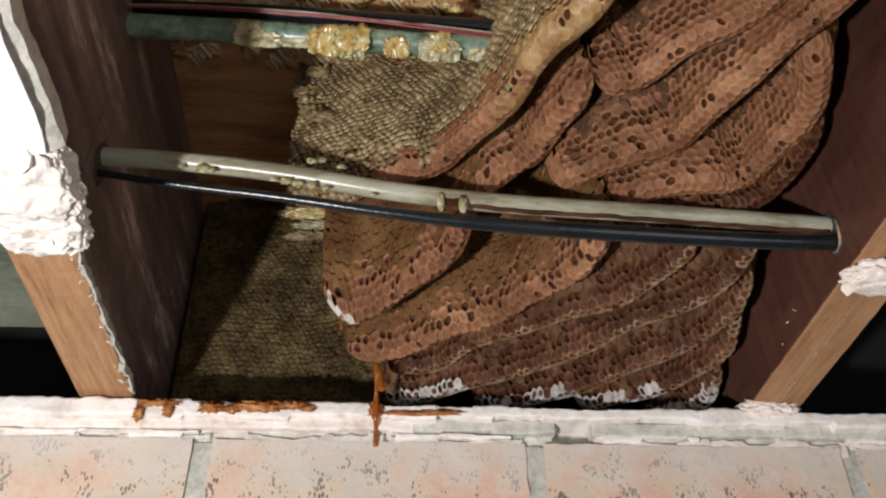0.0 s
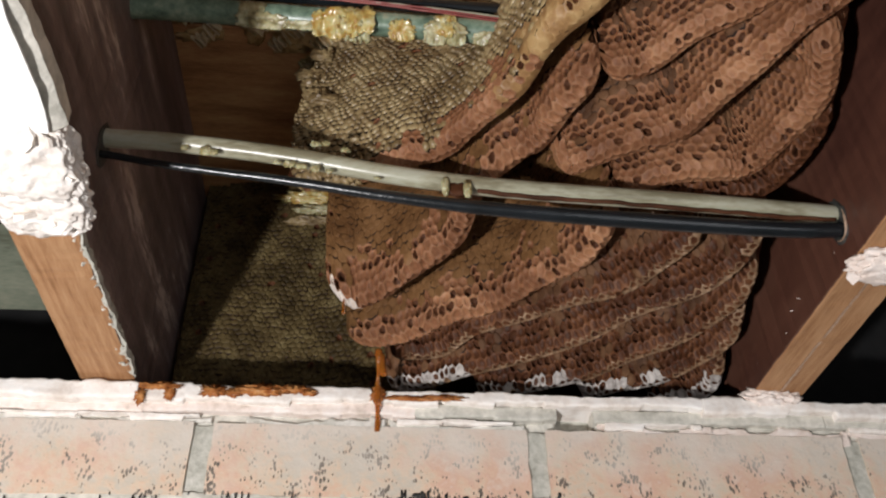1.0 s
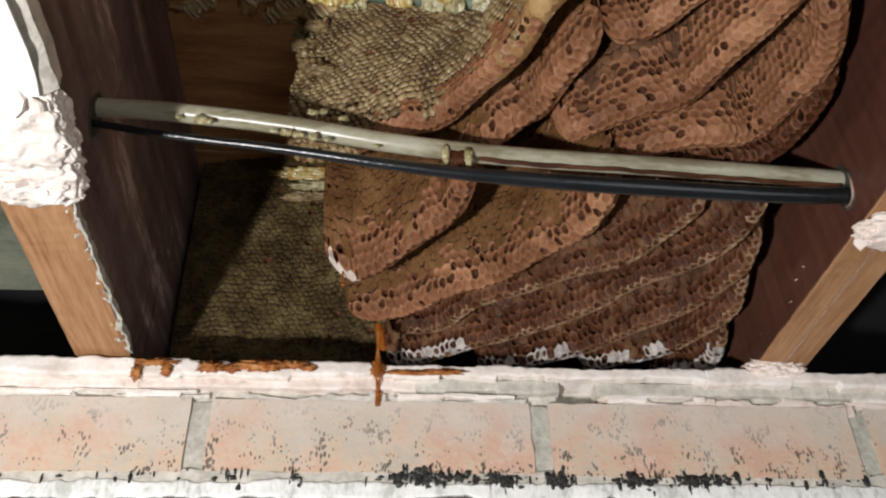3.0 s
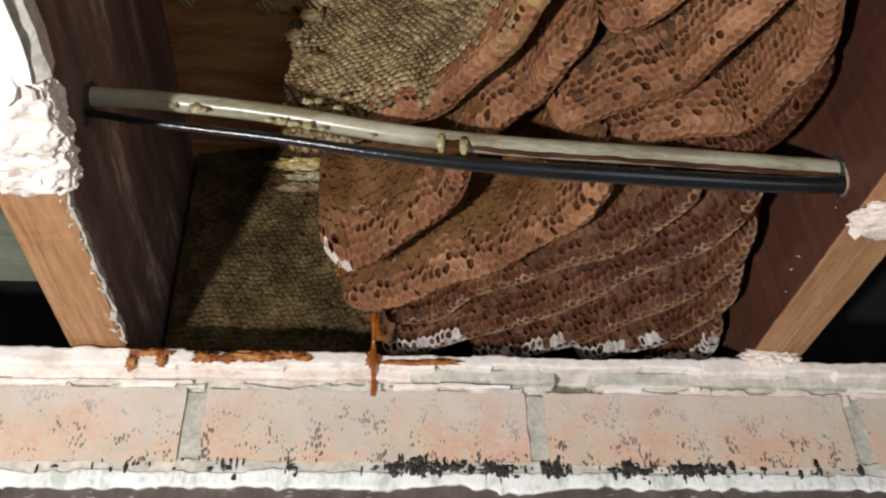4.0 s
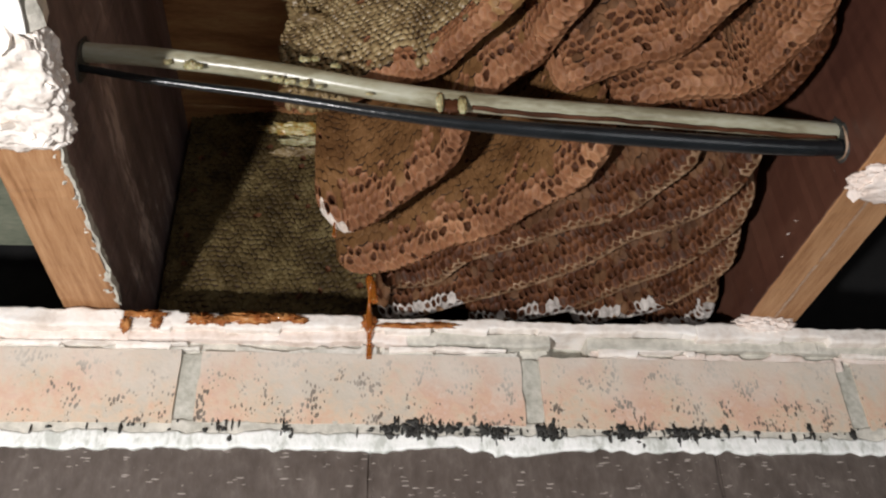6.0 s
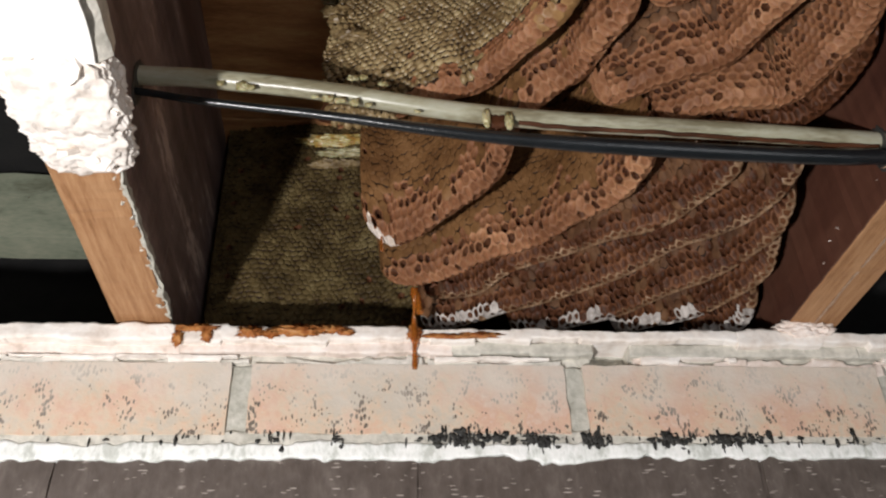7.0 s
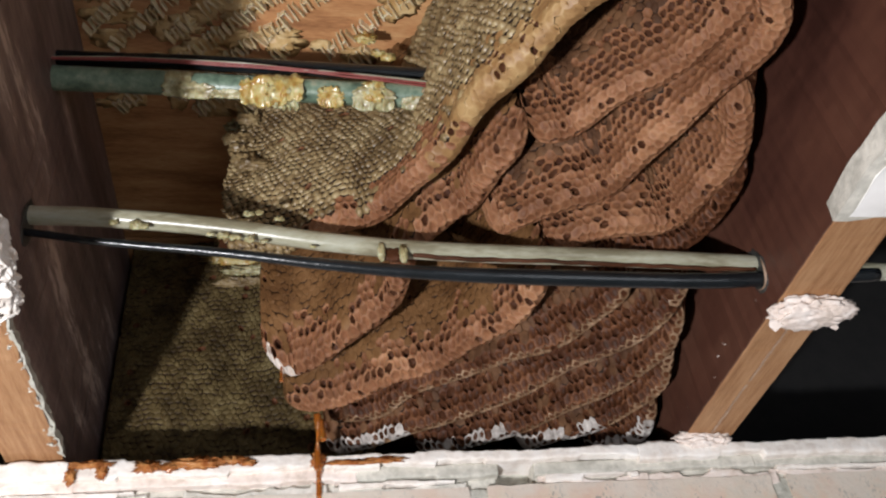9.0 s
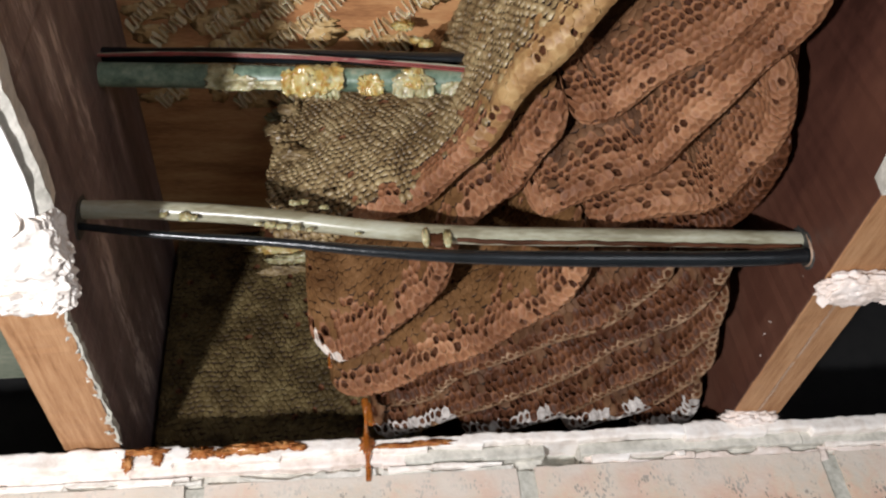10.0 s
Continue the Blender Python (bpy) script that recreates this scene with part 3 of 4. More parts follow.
def honeycomb(edge, label, radius=0.0080, band=0.026, deep=0.22, cap=WAX_CAP_BROWN, white=None, seed=0, height=None, ends=(0.012, 0.012), wave=0.0022,
              white_mat=None, lean=0.0, shallow=1.0, flare=0.0048, shaded=False, open_from=0.0, lit_height=0.016, gold_from=9.0, slits=0.5, tan=False, lumpy=0.0005, slope=0.0, dome=0.00006, pull=0.010, pale_lip=True):
    """A comb hanging from the boards. edge: its lower edge from one end to the other (x, y, z). band: height of the uncapped cells above the lip."""
    edge = np.array(edge, float)
    curve, length = spline(edge, 240)
    g = np.linspace(0, length, 240)
    tx, ty = np.gradient(curve[:, 0], g), np.gradient(curve[:, 1], g)
    k = 9
    ker = np.ones(k) / k
    pad = lambda a: np.convolve(np.pad(a, k // 2, mode="edge"), ker, "valid")
    tx, ty = pad(tx), pad(ty)
    tl = np.hypot(tx, ty)
    nx, ny = ty / tl, -tx / tl

    # cells on the lip are drawn out across it
    drawn = lambda q: q + pull * np.tanh((q - math.pi * radius * 0.5) / 0.013)

    def surface(u, s):
        s = drawn(s)
        uc = np.clip(u, 0, length)
        d0, d1 = np.clip(uc / ends[0], 0, 1), np.clip((length - uc) / ends[1], 0, 1)
        f = np.sqrt(np.maximum(1 - (1 - d0) ** 2, 0.003)) * np.sqrt(np.maximum(1 - (1 - d1) ** 2, 0.003))
        R = radius * (0.12 + 0.88 * f)
        cx, cy, cz = (np.interp(uc, g, curve[:, i]) for i in range(3))
        ax, ay = np.interp(uc, g, nx), np.interp(uc, g, ny)
        arc = math.pi * radius
        th = np.clip(s / radius, 0, math.pi)
        across = -np.cos(th)
        down = -np.sin(th)
        up = np.where(s > arc, s - arc, np.where(s < 0, -s, 0.0))
        z = cz + radius + down * R + up + 0.012 * (1 - f)
        w = across * (R + flare * (1 - np.exp(-((up / 0.020) ** 2))) * f) + 0.6 * radius + lean * up
        return (cx + ax * w, cy + ay * w, z), (ax * across, ay * across, down)

    top = height or CEIL
    zc = edge[:, 2].min() + radius
    smax = math.pi * radius + (top - zc)
    nrow = int((smax + 0.018) / (PITCH_CELL * 0.866))
    ncol = int(length / PITCH_CELL) + 2
    jj, ii = np.meshgrid(np.arange(nrow), np.arange(ncol), indexing="ij")
    cu = (ii + 0.5 * (jj % 2)) * PITCH_CELL
    cs = -0.018 + jj * PITCH_CELL * 0.866
    cu, cs = cu.ravel(), cs.ravel()
    keep = cu < length
    cu, cs = cu[keep], cs[keep]
    z_here = np.interp(cu, g, curve[:, 2]) + radius + np.maximum(drawn(cs) - math.pi * radius, -0.03)
    keep = (z_here < top - 0.001) & (cu > slope * np.clip((0.14 - z_here) / 0.05, 0, 1))
    cu, cs = cu[keep], cs[keep]
    m = len(cu)
    rs = np.random.RandomState(seed + 11)
    h = drawn(cs) - math.pi * radius * 0.5
    n1 = vnoise(cu * 55, cs * 55, seed + 0.3)
    n2 = vnoise(cu * 120, cs * 120, seed + 5.3)
    edge_h = np.where(open_from > 0, np.interp(cu / length, [open_from - 0.1, open_from + 0.12], [-0.006, band]), band) + 0.018 * n1
    kind = np.zeros(m, int)
    r = rs.rand(m)
    p_cap = 0.985 / (1 + np.exp(-(h - edge_h) / 0.0028))
    kind[r < p_cap] = 2
    kind[(h > edge_h) & (r >= p_cap) & (r > 0.99)] = 1
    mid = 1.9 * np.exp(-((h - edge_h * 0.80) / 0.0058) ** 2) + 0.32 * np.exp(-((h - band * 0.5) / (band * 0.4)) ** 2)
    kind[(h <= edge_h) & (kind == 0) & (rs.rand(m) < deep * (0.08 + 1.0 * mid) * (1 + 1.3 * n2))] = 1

    ang = np.radians(30 + 60 * np.arange(6))
    hexu, hexs = np.cos(ang) * PITCH_CELL / math.sqrt(3), np.sin(ang) * PITCH_CELL / math.sqrt(3)
    warp_u = lambda a, b: a + 0.0007 * np.sin(b * 330 + a * 90 + seed) + 0.0006 * np.sin(a * 410 + b * 270)

    def ring(scale, depth, shift=0.0):
        uu = cu[:, None] + hexu[None] * scale
        ss = cs[:, None] + hexs[None] * scale + shift
        jit = 0.0003 * np.sin(uu * 9000 + ss * 7000)
        ss = ss + 0.0006 * np.sin(uu * 380 + seed) + 0.0003 * np.sin(uu * 7000 - ss * 8000)
        uu2 = warp_u(uu, ss) + jit
        P, N = surface(uu2.ravel(), ss.ravel())
        P, N = np.stack(P, 1), np.stack(N, 1)
        bend = wave * np.sin(uu.ravel() * 46 + ss.ravel() * 31 + seed * 2.1) + wave * 0.6 * np.sin(uu.ravel() * 103 - ss.ravel() * 57 + seed)
        bend = bend * np.clip((length - np.clip(uu.ravel(), 0, length)) / 0.03, 0, 1) * np.clip(uu.ravel() / 0.03, 0, 1)
        ax, ay = np.interp(uu.ravel(), g, nx), np.interp(uu.ravel(), g, ny)
        P[:, 0] += ax * bend
        P[:, 1] += ay * bend
        D = (depth.ravel() if np.ndim(depth) == 2 else np.repeat(depth, 6)) if np.ndim(depth) else np.full(m * 6, depth)
        P -= N * D[:, None]
        return P.reshape(m, 6, 3)

    isdeep, iscap = kind == 1, kind == 2
    is_gold = cu / length + 0.03 * n1 + 0.03 * rs.randn(m) > gold_from
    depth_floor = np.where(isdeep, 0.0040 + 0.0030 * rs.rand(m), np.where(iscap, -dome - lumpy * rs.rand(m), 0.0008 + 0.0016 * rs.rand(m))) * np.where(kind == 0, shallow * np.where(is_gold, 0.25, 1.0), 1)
    # capped cells: soft domes, some slit along the lowest side, its shade painted dark
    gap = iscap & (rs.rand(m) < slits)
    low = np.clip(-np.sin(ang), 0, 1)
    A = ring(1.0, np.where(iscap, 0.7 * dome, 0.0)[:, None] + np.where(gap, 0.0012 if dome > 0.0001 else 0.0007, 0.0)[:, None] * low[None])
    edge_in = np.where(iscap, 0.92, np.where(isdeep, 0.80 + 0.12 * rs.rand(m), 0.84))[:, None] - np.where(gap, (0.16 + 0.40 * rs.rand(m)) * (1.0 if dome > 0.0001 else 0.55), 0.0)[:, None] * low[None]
    B = ring(edge_in, np.where(iscap, -0.00005, np.where(isdeep, 0.0003, depth_floor * 0.16)))
    C = ring(np.where(iscap, 0.62, np.where(isdeep, 0.66 + 0.14 * rs.rand(m), 0.64))[:, None], np.where(iscap, depth_floor * 0.7, np.where(isdeep, 0.0012, depth_floor * 0.80)))
    D = ring(np.where(iscap, 0.30, np.where(isdeep, 0.60, 0.36))[:, None], depth_floor)
    # neighbouring cells share the corners of their rims
    key_u, key_s = cu[:, None] + hexu[None], cs[:, None] + hexs[None]
    key = np.round(key_u.ravel() / 4e-4).astype(np.int64) * 1000003 + np.round(key_s.ravel() / 4e-4).astype(np.int64)
    uniq, inv = np.unique(key, return_inverse=True)
    inv = inv.ravel()
    count = np.bincount(inv).astype(float)
    corner = np.stack([np.bincount(inv, A.reshape(-1, 3)[:, q]) / count for q in range(3)], 1)
    nc = len(corner)
    co = np.concatenate([corner, np.concatenate([B, C, D], 1).reshape(-1, 3)])
    base = nc + np.arange(m)[:, None] * 18
    i6, n6 = np.arange(6), (np.arange(6) + 1) % 6
    rc = inv.reshape(m, 6)
    rim = np.stack([rc[:, i6], rc[:, n6], base + n6, base + i6], -1)
    wal = np.stack([base + i6, base + n6, base + 6 + n6, base + 6 + i6], -1)
    bot = np.stack([base + 6 + i6, base + 6 + n6, base + 12 + n6, base + 12 + i6], -1)
    flo = base + 12 + i6
    ob = thing("honeycomb", tuple(np.round(curve[120], 3)))
    if white is None:
        is_white = np.zeros(m, bool)
    else:
        u0, u1, hw = white
        is_white = (cu / length >= u0) & (cu / length <= u1) & (h < hw * 0.8 + 0.004 * n2) & (kind != 2) & (rs.rand(m) < (0.9 if shaded else 1.0))
    org = np.array(ob.location)
    for name, sel, lab in (("open_cell_layer", ~iscap, ""), ("capped_cell_layer", iscap, "capped cells")):
        if not sel.any():
            continue
        idx = np.where(sel)[0]
        # cells above the lip take darker wax, painting the shade between combs
        shade_above = h[idx] + 0.012 * n1[idx] + 0.0018 * rs.randn(len(idx)) > (0.003 if shaded else lit_height)
        mats = [WAX_RIM, WAX_FLOOR, WAX_DEEP, cap, white_mat or WAX_WHITE, WAX_LIP, SHADED_RIM, SHADED_FLOOR_RESIDUE, GOLD_RIM, GOLD_FLOOR, SLIT_SHADE]
        if shaded:
            mats[0:2] = SHADED_RIM, SHADED_FLOOR_RESIDUE
            mats[5] = SHADED_LIP
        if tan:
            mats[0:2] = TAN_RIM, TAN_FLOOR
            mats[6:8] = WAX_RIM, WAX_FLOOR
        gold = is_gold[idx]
        lipc = (np.abs(h[idx] + 0.0005) < (0.0042 if shaded else 0.0028)) & (rs.rand(len(idx)) < (0.96 if shaded else 0.75)) & pale_lip
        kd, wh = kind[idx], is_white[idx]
        rim_m = np.where(kd == 2, np.where(gap[idx], 10, 3), np.where(wh, 4, np.where(lipc, 5, np.where(shade_above, 6, 0))))
        wal_m = np.where(kd == 2, 3, np.where(wh, 4, np.where(lipc & shaded, 5, np.where(shade_above, 6, 0))))
        flo_m = np.where(kd == 2, 3, np.where((kd == 1) & ~(wh & (not shaded)), 2, np.where(wh, np.where(rs.rand(len(idx)) < (0.45 if shaded else 0.0), 2, 4), np.where(lipc & shaded, 6, np.where(shade_above, 7, 1)))))
        rim_m = np.where(gold & np.isin(rim_m, (0, 5, 6)), 8, rim_m)
        wal_m = np.where(gold & np.isin(wal_m, (0, 5, 6)), 8, wal_m)
        flo_m = np.where(gold & np.isin(flo_m, (1, 7)), 9, flo_m)
        f4 = np.concatenate([rim[idx].reshape(-1, 4), wal[idx].reshape(-1, 4), bot[idx].reshape(-1, 4)])
        f6 = flo[idx]
        used, flat = np.unique(np.concatenate([f4.ravel(), f6.ravel()]), return_inverse=True)
        flat = flat.ravel()
        f4, f6 = flat[:f4.size].reshape(-1, 4), flat[f4.size:].reshape(-1, 6)
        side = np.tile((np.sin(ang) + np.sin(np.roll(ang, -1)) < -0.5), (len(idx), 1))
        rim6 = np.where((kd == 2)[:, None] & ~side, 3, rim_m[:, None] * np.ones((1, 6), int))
        mi = np.concatenate([rim6.ravel(), np.repeat(wal_m, 6), np.repeat(flo_m, 6), flo_m])
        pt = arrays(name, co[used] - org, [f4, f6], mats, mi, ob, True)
        pt["kind"] = "stuff"
        if lab:
            pt["label"] = lab
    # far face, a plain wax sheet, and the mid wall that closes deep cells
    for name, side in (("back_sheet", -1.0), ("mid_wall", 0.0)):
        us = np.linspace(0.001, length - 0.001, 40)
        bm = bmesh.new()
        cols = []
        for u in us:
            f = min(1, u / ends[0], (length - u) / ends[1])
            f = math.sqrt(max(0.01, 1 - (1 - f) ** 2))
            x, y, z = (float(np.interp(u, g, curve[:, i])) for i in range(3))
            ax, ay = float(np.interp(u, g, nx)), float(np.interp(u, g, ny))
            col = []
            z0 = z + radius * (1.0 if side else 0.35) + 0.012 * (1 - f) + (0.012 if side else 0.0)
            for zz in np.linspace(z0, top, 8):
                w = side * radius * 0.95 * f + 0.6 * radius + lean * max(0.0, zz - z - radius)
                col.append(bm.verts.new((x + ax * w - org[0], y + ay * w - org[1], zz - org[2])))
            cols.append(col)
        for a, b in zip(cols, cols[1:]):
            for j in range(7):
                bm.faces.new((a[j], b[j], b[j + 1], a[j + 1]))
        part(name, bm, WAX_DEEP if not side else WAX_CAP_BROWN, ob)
    return tagged(ob, label, "honeycomb", "combs hanging in the joist bay")


honeycomb([(-0.156, -0.088, 0.075), (-0.125, -0.108, 0.068), (-0.090, -0.128, 0.064), (-0.068, -0.139, 0.063), (-0.047, -0.162, 0.065), (-0.037, -0.183, 0.066), (-0.030, -0.203, 0.067),
           (-0.022, -0.218, 0.067), (-0.010, -0.235, 0.067), (0.003, -0.253, 0.068), (0.022, -0.277, 0.069), (0.050, -0.310, 0.07), (0.080, -0.345, 0.07)],
          "large capped honeycomb wrapped round the green pipe", band=0.020, deep=0.16, cap=WAX_CAP, seed=1, open_from=0.2, gold_from=0.46, ends=(0.006, 0.02), lean=-0.2, slits=0.85, tan=True, lumpy=0.0014, slope=0.012, dome=0.0004, shallow=0.55, pull=0.004, pale_lip=False)
honeycomb([(-0.130, -0.064, 0.030), (-0.119, -0.068, 0.014), (-0.109, -0.070, 0.013), (-0.084, -0.084, 0.018), (-0.060, -0.104, 0.030), (-0.049, -0.122, 0.051), (-0.034, -0.136, 0.064),
           (-0.016, -0.150, 0.066), (-0.004, -0.174, 0.068), (0.005, -0.198, 0.07)],
          "brown honeycomb with a white waxy tip dripping honey", band=0.022, seed=2, tan=True, deep=0.34, slits=0.4, pull=0.012, lumpy=0.00015, white=(0.03, 0.115, 0.011), ends=(0.006, 0.02))
honeycomb([(0.004, -0.190, 0.070), (0.021, -0.194, 0.069), (0.034, -0.204, 0.069), (0.046, -0.219, 0.069), (0.066, -0.241, 0.069), (0.086, -0.267, 0.07), (0.093, -0.288, 0.072), (0.094, -0.325, 0.078)],
          "orange-brown honeycomb with open cells along its lip", band=0.032, seed=3, tan=True, deep=0.50, cap=WAX_CAP_SHADED, flare=0.012, shallow=0.55, pull=0.004, lumpy=0.0005, slits=0.25, pale_lip=False, ends=(0.010, 0.02))
honeycomb([(-0.014, -0.146, 0.066), (-0.004, -0.138, 0.056), (0.008, -0.147, 0.054), (0.027, -0.160, 0.054), (0.049, -0.171, 0.054), (0.065, -0.192, 0.055), (0.081, -0.228, 0.056), (0.096, -0.252, 0.058),
           (0.101, -0.277, 0.060), (0.095, -0.305, 0.068)],
          "thick orange-brown honeycomb with a rounded wavy lip", band=0.032, seed=4, tan=True, deep=0.50, cap=WAX_CAP_SHADED, flare=0.012, shallow=0.55, pull=0.004, lumpy=0.0005, slits=0.25, pale_lip=False, ends=(0.012, 0.02))
honeycomb([(0.026, -0.122, 0.054), (0.046, -0.137, 0.051), (0.066, -0.146, 0.047), (0.084, -0.150, 0.046), (0.098, -0.163, 0.047), (0.106, -0.190, 0.050), (0.107, -0.214, 0.053), (0.103, -0.240, 0.060)],
          "bulging orange honeycomb close to the reddish joist", band=0.032, seed=5, tan=True, deep=0.50, cap=WAX_CAP_SHADED, flare=0.012, shallow=0.55, pull=0.004, lumpy=0.0005, slits=0.25, pale_lip=False, ends=(0.012, 0.016))
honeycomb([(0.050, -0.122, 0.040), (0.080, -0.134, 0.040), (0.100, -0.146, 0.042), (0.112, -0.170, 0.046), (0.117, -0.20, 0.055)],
          "short brown honeycomb tucked behind the others", band=0.022, seed=6, pale_lip=False, deep=0.42, shaded=True, radius=0.0065, cap=WAX_CAP_SHADED, flare=0.014, slits=0.2, ends=(0.012, 0.014))
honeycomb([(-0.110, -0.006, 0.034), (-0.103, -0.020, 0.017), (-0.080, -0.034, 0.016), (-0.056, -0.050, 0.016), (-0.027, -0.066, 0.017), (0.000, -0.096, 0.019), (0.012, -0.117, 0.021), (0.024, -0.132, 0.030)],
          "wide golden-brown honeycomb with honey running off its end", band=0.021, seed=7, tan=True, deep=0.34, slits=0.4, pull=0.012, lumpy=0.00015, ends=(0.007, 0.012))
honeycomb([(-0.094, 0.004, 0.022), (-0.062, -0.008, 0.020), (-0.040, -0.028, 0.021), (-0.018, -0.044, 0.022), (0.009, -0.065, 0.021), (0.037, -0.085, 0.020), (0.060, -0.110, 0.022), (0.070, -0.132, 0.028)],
          "brown honeycomb with a pale scalloped lip", band=0.022, seed=8, deep=0.42, shaded=True, radius=0.0065, cap=WAX_CAP_SHADED, flare=0.014, slits=0.2, ends=(0.008, 0.012))
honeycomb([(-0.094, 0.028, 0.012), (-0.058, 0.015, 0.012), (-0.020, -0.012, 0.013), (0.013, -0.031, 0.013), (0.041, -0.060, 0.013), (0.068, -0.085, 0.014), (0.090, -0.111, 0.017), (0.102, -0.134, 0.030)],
          "brown honeycomb with pale wax at its low end", band=0.022, seed=9, deep=0.42, shaded=True, radius=0.0065, cap=WAX_CAP_SHADED, flare=0.014, slits=0.2, white=(0.0, 0.22, 0.011), white_mat=WAX_GREY, ends=(0.01, 0.012))
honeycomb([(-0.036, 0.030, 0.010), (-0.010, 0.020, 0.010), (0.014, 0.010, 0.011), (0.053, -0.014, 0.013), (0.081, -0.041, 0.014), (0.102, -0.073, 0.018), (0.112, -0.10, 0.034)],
          "dark brown honeycomb with whitish new wax low down", band=0.022, seed=10, deep=0.42, shaded=True, radius=0.0065, cap=WAX_CAP_SHADED, flare=0.014, slits=0.2, white=(0.0, 0.32, 0.011), white_mat=WAX_GREY, ends=(0.01, 0.012))
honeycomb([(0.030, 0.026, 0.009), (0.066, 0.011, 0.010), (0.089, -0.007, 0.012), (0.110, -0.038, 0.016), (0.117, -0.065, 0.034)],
          "small dark honeycomb with whitish new wax low down", band=0.022, seed=12, deep=0.42, shaded=True, radius=0.0065, cap=WAX_CAP_SHADED, flare=0.014, slits=0.2, white=(0.0, 0.42, 0.011), white_mat=WAX_GREY, ends=(0.01, 0.012))
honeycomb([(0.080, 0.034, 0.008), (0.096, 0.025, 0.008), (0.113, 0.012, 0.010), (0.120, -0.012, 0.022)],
          "smallest honeycomb, whitish, beside the reddish joist", band=0.022, seed=13, deep=0.42, shaded=True, radius=0.0065, cap=WAX_CAP_SHADED, flare=0.014, slits=0.2, white=(0.0, 0.8, 0.011), white_mat=WAX_GREY, ends=(0.008, 0.010))
honeycomb([(-0.238, 0.076, 0.008), (-0.21, 0.070, 0.004), (-0.175, 0.068, 0.003), (-0.14, 0.066, 0.003), (-0.10, 0.058, 0.004), (-0.06, 0.046, 0.006)],
          "flat olive capped honeycomb at the back of the bay", band=0.004, seed=14, deep=0.05, cap=BACK_CAP_SHADED, dome=0.0002, wave=0.0015, ends=(0.006, 0.01))

# ---- pipes and cables ----
PIPE = [(-0.52, -0.150, 0.075), (-0.34, -0.148, 0.064), (-0.243, -0.146, 0.060), (-0.21, -0.146, 0.059), (-0.152, -0.146, 0.053), (-0.094, -0.146, 0.043), (-0.036, -0.146, 0.0375), (0.052, -0.146, 0.034),
        (0.131, -0.146, 0.030), (0.22, -0.146, 0.024), (0.60, -0.146, 0.012)]
ob = thing("cream_conduit", (-0.05, -0.146, 0.04))
b = tube(PIPE, 0.0049, 140, 24, 0.00015)
bmesh.ops.translate(b, vec=-Vector(ob.location), verts=b.verts[:])
part("tube", b, CREAM, ob)
b = tube([(x, -0.1475, float(np.interp(x, [p[0] for p in PIPE], [p[2] for p in PIPE])) - 0.0056) for x in (-0.055, -0.03, 0.0, 0.03, 0.07, 0.10, 0.129)], 0.0012, 120, 10, 0.0009, 3)
bmesh.ops.translate(b, vec=-Vector(ob.location), verts=b.verts[:])
part("residue_bead", b, SHADED_FLOOR_RESIDUE, ob, "brown waxy residue")
tagged(ob, "stained cream plastic pipe sagging between the two joists", "pipe")

CABLE = [(-0.50, -0.150, 0.070), (-0.30, -0.148, 0.055), (-0.243, -0.147, 0.048), (-0.207, -0.147, 0.042), (-0.150, -0.147, 0.0355), (-0.094, -0.147, 0.0275), (-0.037, -0.147, 0.022), (0.049, -0.147, 0.0185),
         (0.105, -0.147, 0.0175), (0.131, -0.147, 0.019), (0.20, -0.147, 0.022)]
ob = thing("black_cable", (-0.05, -0.147, 0.03))
b = tube(CABLE, 0.0042, 140, 20, 0.0001, taper=lambda f: 0.46 + 0.54 * min(1, max(0, (f - 0.46) / 0.26)))
bmesh.ops.translate(b, vec=-Vector(ob.location), verts=b.verts[:])
part("sheath", b, BLACK, ob)
tagged(ob, "shiny black cable slung under the cream pipe", "cable")

# black discs paint the dark inside of the holes; nothing is cut away
for x, z, r in ((JR, 0.0245, 0.0115), (JL, 0.054, 0.0115)):
    bm = bmesh.new()
    n = 28
    s = -1 if x > 0 else 1
    loops = []
    for rr, dx in ((r * 1.05, 0.0002), (r * 0.97, 0.0009), (r * 0.55, 0.0003)):
        loops.append([bm.verts.new((x + s * dx, -0.1465 + rr * 0.72 * math.cos(2 * math.pi * k / n) * (1 + 0.08 * math.sin(5 * k)), z + rr * 1.1 * math.sin(2 * math.pi * k / n) * (1 + 0.07 * math.sin(3 * k)))) for k in range(n)])
    for a, c in zip(loops, loops[1:]):
        for k in range(n):
            bm.faces.new((a[k], a[(k + 1) % n], c[(k + 1) % n], c[k]))
    bm.faces.new(loops[-1])
    bmesh.ops.recalc_face_normals(bm, faces=bm.faces[:])
    part("hole_dark_disc", bm, RESIDUE_HOLE_BLACK, left_joist if x < 0 else right_joist, "black disc for the dark inside of the drilled hole").location = -Vector((left_joist if x < 0 else right_joist).location)

rim = tube([(JR - 0.0006, -0.1465 + 0.0078 * math.cos(a), 0.0245 + 0.0112 * math.sin(a)) for a in [math.radians(q) for q in range(150, 311, 16)]], 0.0006, 40, 8, 0.0006, 2, lambda f: 0.35 + math.sin(math.pi * f))
bmesh.ops.translate(rim, vec=-Vector(right_joist.location), verts=rim.verts[:])
part("hole_rim", rim, TAPE, right_joist, "pale splintered rim of the drilled hole")

ob = thing("cable_tape", (-0.066, -0.147, 0.033))
